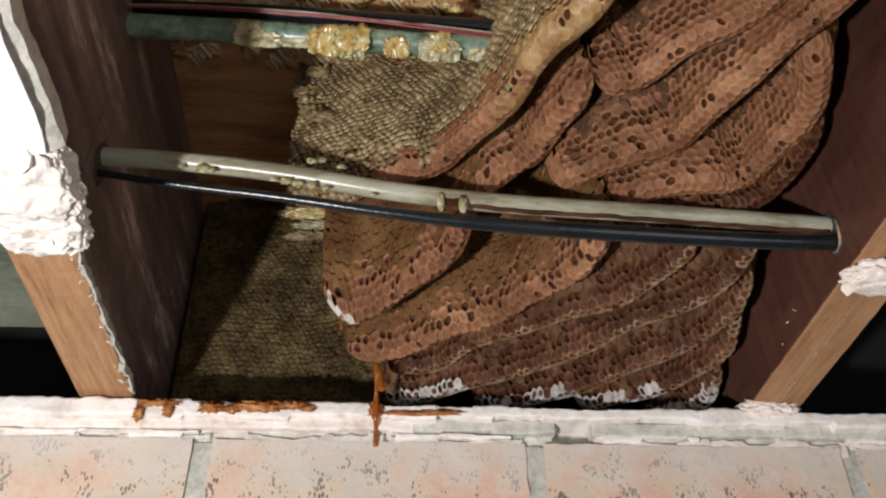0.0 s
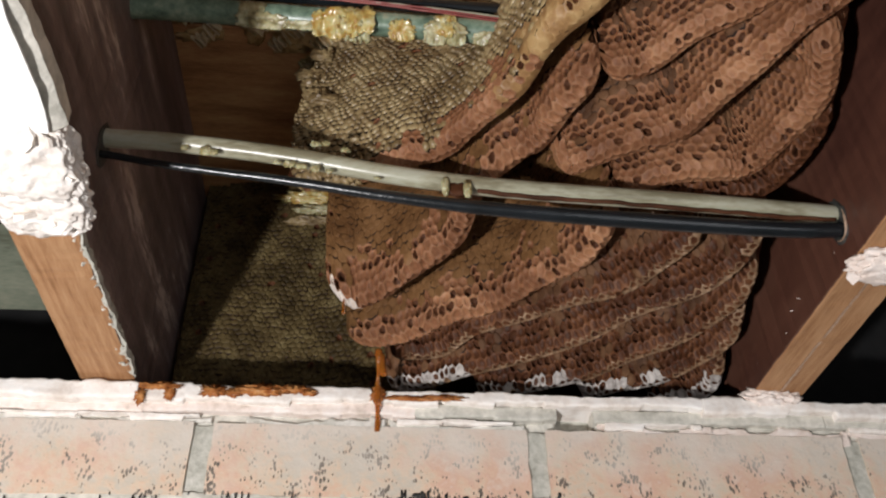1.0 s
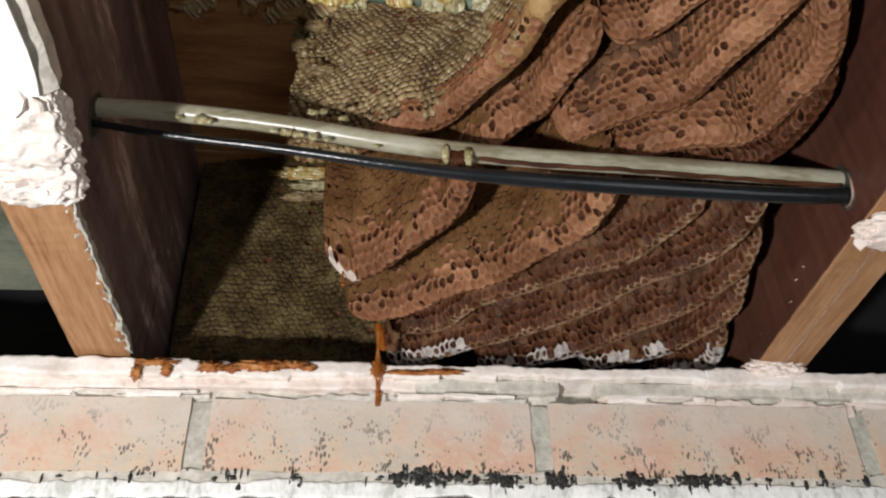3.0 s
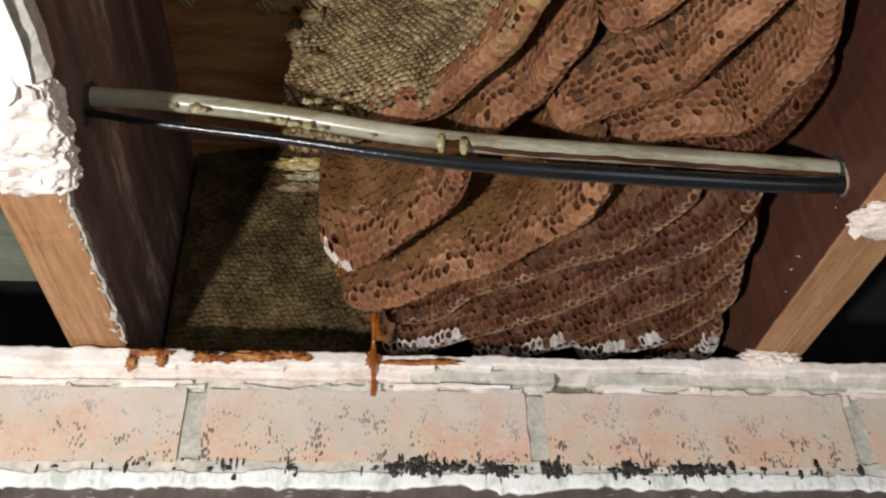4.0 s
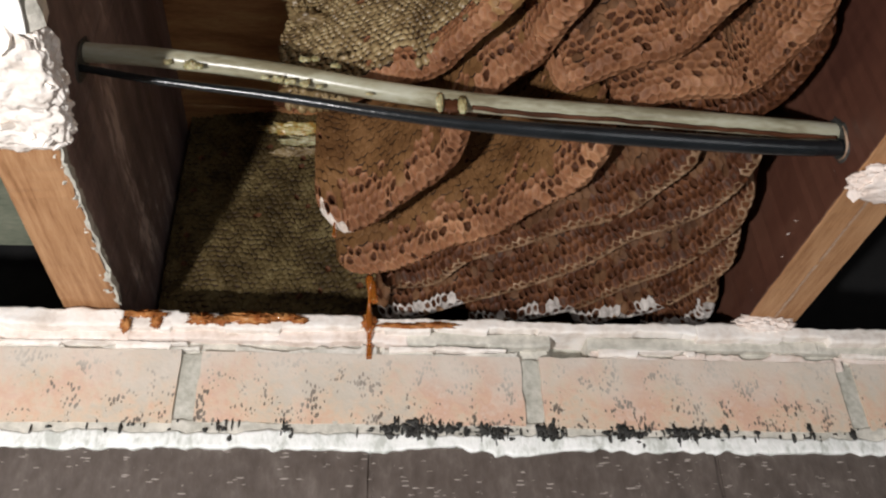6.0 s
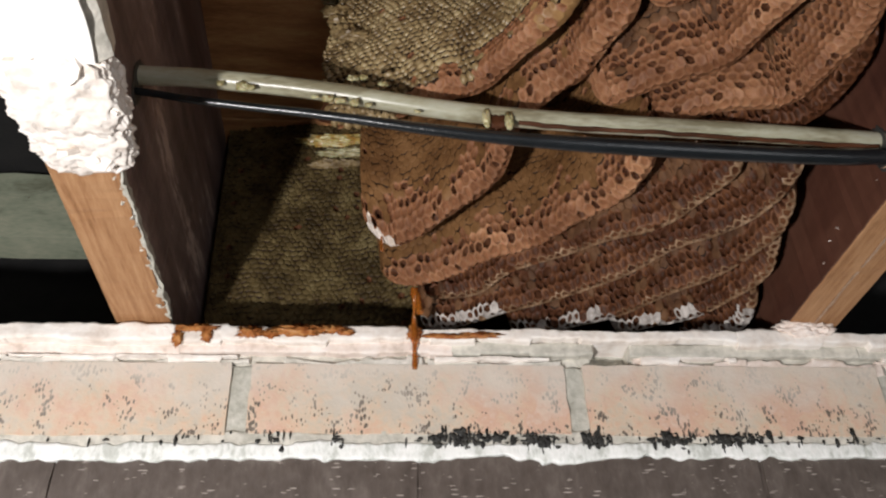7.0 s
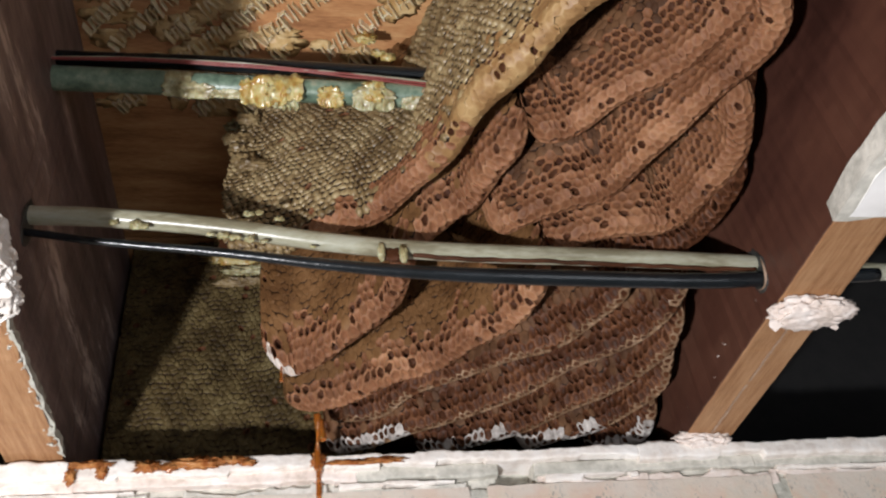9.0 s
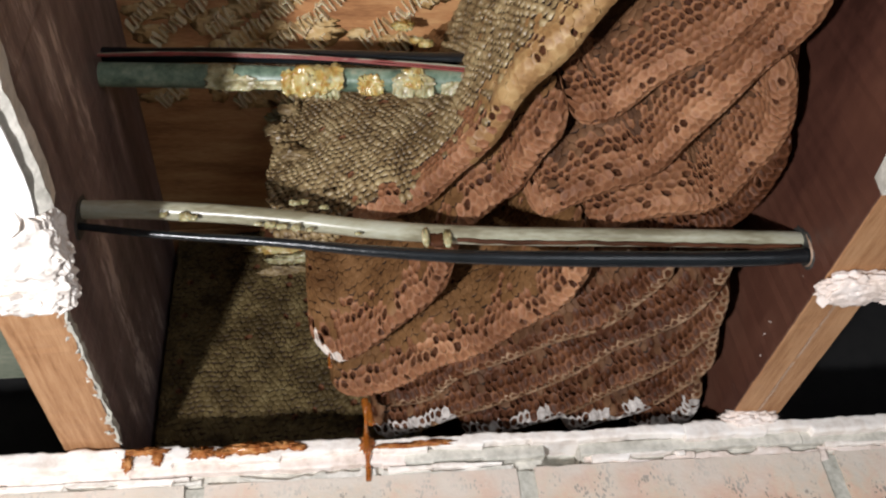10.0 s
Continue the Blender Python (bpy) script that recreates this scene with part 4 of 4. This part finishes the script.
for nm, c, size, sd in (("drip", (-0.0712, -0.1505, 0.0335), (0.0019, 0.0016, 0.0058), 3), ("drip", (-0.0600, -0.1505, 0.0325), (0.0021, 0.0016, 0.0056), 8), ("film", (-0.0655, -0.1490, 0.0332), (0.0058, 0.0011, 0.0046), 5)):
    b = crust(Vector(c) - Vector(ob.location), size, sd, 0.4, 4, 0.7)
    part(nm, b, WAX_FILM if nm == "drip" else SHADED_FLOOR_RESIDUE, ob)
tagged(ob, "tan wax bridge tying the pipe to the cable", "wax")

GP = [(-0.52, -0.160, 0.150), (-0.247, -0.163, 0.145), (-0.182, -0.164, 0.1425), (-0.121, -0.166, 0.138), (-0.059, -0.168, 0.134), (-0.02, -0.17, 0.131), (0.131, -0.172, 0.124), (0.6, -0.175, 0.11)]
ob = thing("green_pipe", (-0.1, -0.166, 0.137))
b = tube(GP, 0.0068, 120, 24, 0.0003)
bmesh.ops.translate(b, vec=-Vector(ob.location), verts=b.verts[:])
part("tube", b, GREEN, ob)
tagged(ob, "green painted pipe crusted with yellow wax", "pipe")

ob = thing("black_cable", (-0.1, -0.168, 0.156))
b = tube([(-0.52, -0.165, 0.165), (-0.25, -0.166, 0.1585), (-0.18, -0.167, 0.1575), (-0.122, -0.168, 0.1550), (-0.027, -0.170, 0.1505), (0.131, -0.172, 0.150), (0.6, -0.175, 0.14)], 0.0044, 100, 18)
bmesh.ops.translate(b, vec=-Vector(ob.location), verts=b.verts[:])
part("sheath", b, BLACK, ob)
tagged(ob, "black cable lying above the green pipe", "cable")

for k, (dz, col) in enumerate(((0.0, RED_WIRE), (0.0022, RED_WIRE), (0.0036, CREAM))):
    ob = thing("thin_wire", (-0.1, -0.174, 0.15))
    pts = [(-0.25, -0.1725, 0.1490 + dz * 0.4), (-0.20, -0.1750, 0.1475 + dz * 0.5), (-0.15, -0.1765, 0.1440 + dz * 0.8), (-0.105, -0.1780, 0.1390 + dz * (1.1 - 0.3 * k)), (-0.06, -0.1785, 0.1325 + dz), (-0.02, -0.178, 0.1275 + dz), (0.01, -0.178, 0.124 + dz)]
    b = tube(pts, 0.0006, 80, 8, 0.0003, k)
    bmesh.ops.translate(b, vec=-Vector(ob.location), verts=b.verts[:])
    part("sheath", b, col, ob)
    tagged(ob, "thin red wire strung along the green pipe" if k < 2 else "thin pale wire strung along the green pipe", "wire", "thin wires on the green pipe")


# ---- wax scraps, honey ----
def scraps(name, spots, mat, label, category, seed, level=3, amp=0.6):
    """Each spot (x, y, z, size) is a scrap of its own."""
    for k, (x, y, z, s) in enumerate(spots):
        rnd = random.Random(seed * 100 + k)
        bms = [crust((0, 0, 0), (s * rnd.uniform(0.8, 1.25), s * 0.32, s * rnd.uniform(0.5, 0.85)), seed + k * 3.7, amp * 1.25, level)]
        for q in range(6):
            bms.append(flake((rnd.uniform(-1, 1) * s * 0.7, rnd.uniform(-0.5, 0.1) * s, rnd.uniform(-0.8, 0.8) * s * 0.7), s * rnd.uniform(0.15, 0.38), seed * 50 + k * 9 + q))
        ob = part(name, merge(bms), mat)
        ob.location = (x, y, z)
        tagged(ob, label, category, label)


scraps("wax_scrap", [(-0.137, -0.149, 0.0598, 0.0026), (-0.132, -0.149, 0.0606, 0.0022), (-0.122, -0.148, 0.0575, 0.0020), (-0.191, -0.150, 0.0505, 0.0034), (-0.187, -0.151, 0.0490, 0.0026),
                     (-0.202, -0.150, 0.0520, 0.0022), (-0.149, -0.150, 0.0440, 0.0030), (-0.143, -0.150, 0.0432, 0.0026), (-0.136, -0.150, 0.0420, 0.0028), (-0.129, -0.150, 0.0405, 0.0024), (-0.105, -0.150, 0.0372, 0.0015), (-0.155, -0.150, 0.0448, 0.0018)],
       WAX_FILM, "broken wax scrap stuck to the pipe", "wax scrap", 3)


def pipe_wax(x0, x1, low, high, seed, mat, swell=0.0016, hang=0.0):
    """A torn, wrinkled sheet of wax wrapped on the green pipe from the angle low to high (0: straight below, towards the front)."""
    bm = bmesh.new()
    nu, nv = 34, 16
    px, py, pz = ([p[q] for p in GP] for q in range(3))
    grid = []
    for i in range(nu):
        u = i / (nu - 1)
        row = []
        rag = noise.noise(Vector((u * 6, seed, 0))) * 0.8 + noise.noise(Vector((u * 17, seed, 4))) * 0.6
        trim = max(0.15, math.sin(math.pi * min(max(u, 0.03), 0.97)) ** 0.22)
        for j in range(nv):
            v = j / (nv - 1)
            x = x0 + (x1 - x0) * u + 0.0022 * noise.noise(Vector((v * 6, seed, 9))) + 0.0010 * noise.noise(Vector((v * 17, u * 4, seed)))
            cy, cz = float(np.interp(x, px, py)), float(np.interp(x, px, pz))
            mid = low + (high - low) * (0.45 + 0.2 * rag)
            a = mid + (low + (high - low) * v - mid) * trim * (1 + 0.5 * rag * (1 if v > 0.5 else -1))
            q = Vector((x * 95, a * 1.1, seed))
            r = 0.0072 + 0.6 * swell * (abs(noise.noise(q)) * 1.9 + 0.9 * abs(noise.noise(q * 2.3)) + 0.35 * noise.noise(q * 5)) + swell * 0.5 * v * (1 - v)
            drop = hang * max(0.0, 0.35 - v) / 0.35 * (1 + rag)
            row.append([bm.verts.new((x, cy - (r - t) * math.sin(a), cz - (r - t) * math.cos(a) - drop)) for t in (0.0, 0.0006)])
        grid.append(row)
    loop = [(i, 0) for i in range(nu)] + [(nu - 1, j) for j in range(1, nv)] + [(i, nv - 1) for i in range(nu - 2, -1, -1)] + [(0, j) for j in range(nv - 2, 0, -1)]
    for side in (0, 1):
        for a, b in zip(grid, grid[1:]):
            for j in range(nv - 1):
                bm.faces.new((a[j][side], a[j + 1][side], b[j + 1][side], b[j][side])).smooth = True
    for (i0, j0), (i1, j1) in zip(loop, loop[1:] + loop[:1]):
        bm.faces.new((grid[i0][j0][0], grid[i1][j1][0], grid[i1][j1][1], grid[i0][j0][1]))
    bmesh.ops.recalc_face_normals(bm, faces=bm.faces[:])
    ob = part("wax_sheet", bm, mat)
    return tagged(ob, "torn yellow wax sheet with honey wrapped on the green pipe", "wax sheet", "wax sheets on the green pipe")


for x0, x1, low, high, seed, mat, swell, hang in ((-0.185, -0.158, -0.3, 0.9, 1, WAX_FILM, 0.0018, 0.002), (-0.184, -0.170, 0.5, 2.1, 2, WAX_FILM, 0.0006, 0.0), (-0.160, -0.139, -0.2, 0.5, 3, WAX_FILM, 0.0012, 0.001),
                                                  (-0.144, -0.119, -0.2, 1.5, 4, WAX_YELLOW, 0.0030, 0.005), (-0.130, -0.110, 0.1, 2.2, 5, WAX_YELLOW, 0.0034, 0.003), (-0.127, -0.112, -0.4, 1.0, 6, WAX_FILM, 0.0030, 0.006),
                                                  (-0.102, -0.088, -0.3, 1.1, 7, WAX_YELLOW, 0.0020, 0.003), (-0.083, -0.060, -0.3, 1.3, 8, WAX_FILM, 0.0026, 0.004), (-0.078, -0.066, 0.2, 1.9, 9, WAX_YELLOW, 0.0024, 0.001),
                                                  (-0.056, -0.040, -0.3, 0.7, 10, WAX_FILM, 0.0014, 0.002)):
    pipe_wax(x0, x1, low, high, seed, mat, swell, hang)
scraps("wax_scrap", [(-0.062, -0.174, 0.161, 0.0045), (-0.067, -0.174, 0.164, 0.0034), (-0.073, -0.165, 0.190, 0.0050)], WAX_YELLOW, "broken yellow wax scrap above the black cable", "wax scrap", 7, 4, 0.6)
scraps("wax_film", [(-0.156, -0.076, 0.207, 0.0055), (-0.148, -0.082, 0.206, 0.0060), (-0.139, -0.088, 0.206, 0.0055), (-0.131, -0.094, 0.205, 0.0055), (-0.152, -0.066, 0.206, 0.0050)],
       WAX_FILM, "torn pale wax film stuck to the boards", "wax film", 23, 4, 0.5)
scraps("torn_wax", [(-0.150, -0.094, 0.175, 0.0075), (-0.147, -0.098, 0.160, 0.0085), (-0.145, -0.104, 0.146, 0.0075), (-0.139, -0.112, 0.133, 0.0070), (-0.144, -0.100, 0.188, 0.0070)],
       WAX_CAP, "torn waxy edge of the capped honeycomb", "torn wax", 12, 4, 0.5)
for k, (x, z, w, h) in enumerate(((-0.146, 0.194, 0.034, 0.0055), (-0.138, 0.181, 0.028, 0.0045), (-0.150, 0.170, 0.022, 0.0035))):
    ob = part("honey_wax", crust((0, 0, 0), (w, 0.006, h), k + 60, 0.45, 5, 0.8), (WAX_YELLOW, WAX_FILM, WAX_CAP)[k])
    ob.location = (x, 0.049, z)
    tagged(ob, "broken honey-filled wax at the top of the back comb", "torn wax", "torn wax on the back comb")

crumb = random.Random(8)
scraps("wax_crumb", [(x + crumb.uniform(-0.003, 0.003), -0.1485, 0.0415 - 0.075 * (x + 0.07) + crumb.uniform(-0.0006, 0.0004) - (0.0 if x < 0 else 0.0103), crumb.uniform(0.0006, 0.0013)) for x in
                     (0.035, 0.047, 0.052, 0.061, 0.066, 0.074, 0.083, 0.090, 0.098, 0.104, 0.112, 0.119, 0.124)],
       TAPE, "tan wax crumb caught between pipe and cable", "wax crumb", 31, 2, 0.5)

# rows of torn cell walls left on the boards, ladder-like, with smears of wax between
ob = thing("comb_remnant", (-0.1, -0.19, CEIL))
rem = random.Random(21)
along, across = Vector((0.74, -0.67, 0)), Vector((0.58, 0.81, 0))
ribs, films = bmesh.new(), []
for b in range(-12, 13):
    for k in range(-46, 47):
        c = Vector((-0.13, -0.20, 0)) + across * b * 0.0175 + along * k * 0.0041 + across * 0.002 * noise.noise(Vector((k * 0.3, b, 1)))
        patch = noise.noise(Vector((c.x * 42, c.y * 42, 6.0)))
        if patch < -0.12 or c.x < -0.238 or c.y > -0.085 or c.y < -0.36 or c.x > -0.035 - (c.y + 0.18) * 0.35:
            continue
        turn, half, deep, thick = rem.uniform(-0.25, 0.25), rem.uniform(0.0035, 0.0066), rem.uniform(0.002, 0.0055), rem.uniform(0.0005, 0.0009)
        d = Matrix.Rotation(turn, 3, "Z") @ across
        w = Vector((-d.y, d.x, 0))
        vs = [[ribs.verts.new(c + d * half * e + w * thick * f * (1.0 if z == 0 else 0.6) + Vector((0.1, 0.19, z))) for e, f in ((-1, -1), (1, -1), (1, 1), (-1, 1))] for z in (0.0, -deep)]
        for q in range(4):
            ribs.faces.new((vs[0][q], vs[0][(q + 1) % 4], vs[1][(q + 1) % 4], vs[1][q]))
        ribs.faces.new(vs[1])
        if rem.random() < 0.45:
            # a scrap of wall joining this rib to the next
            e = rem.choice((-1, 1)) * half * rem.uniform(0.3, 0.95)
            p0, p1 = c + d * e, c + along * 0.0041 + d * e * rem.uniform(0.7, 1.1)
            vs = [[ribs.verts.new(p + across * f * 0.0005 + Vector((0.1, 0.19, z))) for p, f in ((p0, -1), (p1, -1), (p1, 1), (p0, 1))] for z in (0.0, -deep * 0.7)]
            for q in range(4):
                ribs.faces.new((vs[0][q], vs[0][(q + 1) % 4], vs[1][(q + 1) % 4], vs[1][q]))
            ribs.faces.new(vs[1])
        if rem.random() < 0.30:
            films.append(crust(c + Vector((0.1, 0.19, -0.0004)) + across * rem.uniform(-0.006, 0.006), (rem.uniform(0.006, 0.014), rem.uniform(0.004, 0.010), 0.0005), rem.uniform(0, 90), 0.8, 3, 0.9))
bmesh.ops.recalc_face_normals(ribs, faces=ribs.faces[:])
part("cell_wall", ribs, WAX_PALE, ob, "pale torn cell walls")["kind"] = "stuff"
part("wax_smear", merge(films), WAX_STAIN, ob, "flat golden wax smears")["kind"] = "stuff"
tagged(ob, "pale ladder-like rows of cut-away comb stuck to the boards", "wax")


def honey_run(points, radius, label, taper=None, seed=0):
    ob = part("honey_drip", tube(points, radius, 40, 12, 0.0006, seed, taper), HONEY)
    return tagged(ob, label, "honey", "honey drips")


honey_run([(-0.1005, -0.021, 0.016), (-0.1005, -0.0195, 0.008), (-0.1002, -0.0130, 0.001), (-0.1000, -0.0102, -0.0045), (-0.0998, -0.0085, -0.0140), (-0.0997, -0.0030, -0.0185), (-0.0996, -0.0012, -0.0280)], 0.0019,
          "amber honey running from comb to ledge", lambda f: 0.75 + 0.45 * math.sin(f * 13 + 1) * (1 - f * 0.6) + 0.3 * f - 0.5 * max(0, f - 0.85) * 6)
honey_run([(-0.121, -0.074, 0.016), (-0.1208, -0.0745, 0.010), (-0.1206, -0.075, 0.006)], 0.0011, "small honey drop under the white comb tip", lambda f: 0.4 + f * 0.6)
honey_run([(-0.0985, -0.020, 0.013), (-0.098, -0.021, 0.004), (-0.0978, -0.0212, -0.001)], 0.0018, "honey drop hanging from the comb end", lambda f: 0.8 + 0.4 * f)
for k, (x, z, w, h) in enumerate(((-0.237, -0.010, 0.0022, 0.006), (-0.2205, -0.008, 0.0026, 0.005), (-0.228, -0.0035, 0.010, 0.0028), (-0.196, -0.006, 0.006, 0.0042), (-0.184, -0.007, 0.004, 0.003), (-0.168, -0.0045, 0.013, 0.004),
                                (-0.150, -0.0035, 0.009, 0.0028), (-0.140, -0.0055, 0.004, 0.0024), (-0.080, -0.0075, 0.013, 0.0018), (-0.062, -0.0065, 0.010, 0.0022), (-0.100, -0.0055, 0.0032, 0.006))):
    bm = crust((0, 0, 0), (w * 1.15, 0.00022, h * 0.85), k + 40, 1.1, 4, 0.95)
    ob = part("honey_smear", bm, HONEY_STAIN)
    ob.location = (x, -0.0099, z - 0.0024)
    tagged(ob, "rust-brown honey smear on the plaster ledge", "honey", "honey smears")

# ---- plaster and drywall on the joists ----
def lump_parts(bms, mat, ob):
    """The lump's big pieces and its small flakes, each a part."""
    for b in bms:
        part("crust" if len(b.verts) > 30 else "flake", b, mat, ob)



ob = thing("drywall_remnant", (-0.33, -0.4, -0.006))
bm = rough_block((-0.62, -0.80, -0.0125), (-0.2265, -0.222, -0.0008), 0.0055, 0.0007, 120, 8, 0.0016)
for v in bm.verts:
    reach = v.co.x + 0.2300 + 0.002 * noise.noise(Vector((v.co.y * 90, 2, 1)))
    if reach > 0 and v.co.z < -0.004:
        v.co.z += reach * 1.1
bmesh.ops.translate(bm, vec=-Vector(ob.location), verts=bm.verts[:])
part("core", bm, GYPSUM, ob, "crumbling gypsum core")
bm = rough_block((-0.619, -0.80, -0.0138), (-0.2312, -0.2225, -0.0128), 0.0055, 0.0004, 120, 9, 0.0016)
bmesh.ops.translate(bm, vec=-Vector(ob.location), verts=bm.verts[:])
part("paper_face", bm, PAPER, ob, "smooth white paper face")
tagged(ob, "broken white drywall sheet still fixed under the joist", "drywall")

ob = thing("plaster_lump", (-0.25, -0.19, -0.004))
rnd = random.Random(3)
bms = [crust((0.0, -0.012, -0.003), (0.023, 0.025, 0.0085), 2.2, 0.17, 6), crust((0.0, 0.013, -0.003), (0.021, 0.019, 0.0075), 5.7, 0.18, 6), crust((-0.003, 0.027, -0.001), (0.017, 0.012, 0.006), 8.1, 0.2, 5)]
for k in range(15):
    bms.append(flake((rnd.uniform(-0.02, 0.02), rnd.uniform(-0.035, 0.031), rnd.uniform(-0.011, -0.006)), rnd.uniform(0.004, 0.0105), 300 + k))
lump_parts(bms, PLASTER, ob)
tagged(ob, "crumbly white plaster lump clinging under the raw joist", "plaster")

ob = thing("plaster_lump", (0.148, -0.149, -0.004))
bms = [crust((0.0, 0.0, -0.001), (0.021, 0.0115, 0.0060), 3.3, 0.26, 5, 0.8), crust((0.012, -0.004, -0.002), (0.012, 0.006, 0.005), 6.3, 0.3, 4, 0.8)]
for k in range(16):
    bms.append(flake((rnd.uniform(-0.02, 0.02), rnd.uniform(-0.007, 0.007), rnd.uniform(-0.007, -0.002)), rnd.uniform(0.002, 0.0045), 500 + k))
lump_parts(bms, PLASTER_PINK, ob)
tagged(ob, "small pinkish plaster lump stuck under the reddish joist", "plaster")

ob = thing("drywall_remnant", (0.3, -0.35, -0.006))
bm = rough_block((0.119, -0.80, -0.0125), (0.50, -0.228, -0.0008), 0.0065, 0.0007, 120, 18, 0.003)
bmesh.ops.translate(bm, vec=-Vector(ob.location), verts=bm.verts[:])
part("core", bm, GYPSUM, ob, "crumbling gypsum core")
bm = rough_block((0.1235, -0.80, -0.0138), (0.499, -0.2305, -0.0128), 0.0055, 0.0004, 120, 19, 0.0026)
bmesh.ops.translate(bm, vec=-Vector(ob.location), verts=bm.verts[:])
part("paper_face", bm, PAPER, ob, "smooth white paper face")
tagged(ob, "broken pale drywall edge under the reddish joist", "drywall")

ob = thing("plaster_lump", (0.143, -0.006, -0.002))
bms = [crust((0.0, 0.0, 0.0), (0.017, 0.008, 0.006), 9.3, 0.35, 5)]
for k in range(10):
    bms.append(flake((rnd.uniform(-0.014, 0.014), rnd.uniform(-0.008, 0.0), rnd.uniform(-0.006, 0.004)), rnd.uniform(0.002, 0.004), 600 + k))
lump_parts(bms, PLASTER_PINK, ob)
tagged(ob, "cracked plaster where the joist meets the wall", "plaster")

# plaster flecks along the joists' lower edges
for side, x, n, mat in ((left_joist, JL, 70, GYPSUM), (right_joist, JR, 5, PLASTER_PINK)):
    bms = []
    for k in range(n):
        y = rnd.uniform(-0.145, -0.01) if x < 0 else rnd.uniform(-0.16, -0.02)
        bms.append(flake((x + (rnd.uniform(-0.004, 0.001) if x < 0 else rnd.uniform(-0.0005, 0.0005)), y, rnd.uniform(-0.0008, 0.004) if x < 0 else rnd.uniform(0.002, 0.02)), rnd.uniform(0.0008, 0.0024 if x < 0 else 0.0016), 700 + k + int(x * 1000)))
    m = merge(bms)
    bmesh.ops.translate(m, vec=-Vector(side.location), verts=m.verts[:])
    part("plaster_flecks", m, mat, side, "pale plaster flecks")["kind"] = "stuff"

m = rough_block((0.1468, -0.142, -0.0004), (0.1484, -0.010, 0.001), 0.003, 0.0004, 260, 4, 0.0005)
bmesh.ops.translate(m, vec=-Vector(right_joist.location), verts=m.verts[:])
part("scrape_line", m, TAPE, right_joist, "pale scraped line")["kind"] = "stuff"

# crumbly plaster left along the inner lower edge of the dark joist
m = rough_block((JL - 0.0016, -0.150, 0.0002), (JL + 0.0012, -0.010, 0.0045), 0.0022, 0.0011, 210, 6, 0.0018)
bmesh.ops.translate(m, vec=-Vector(left_joist.location), verts=m.verts[:])
part("plaster_edge", m, MORTAR, left_joist, "crumbly grey plaster edge")

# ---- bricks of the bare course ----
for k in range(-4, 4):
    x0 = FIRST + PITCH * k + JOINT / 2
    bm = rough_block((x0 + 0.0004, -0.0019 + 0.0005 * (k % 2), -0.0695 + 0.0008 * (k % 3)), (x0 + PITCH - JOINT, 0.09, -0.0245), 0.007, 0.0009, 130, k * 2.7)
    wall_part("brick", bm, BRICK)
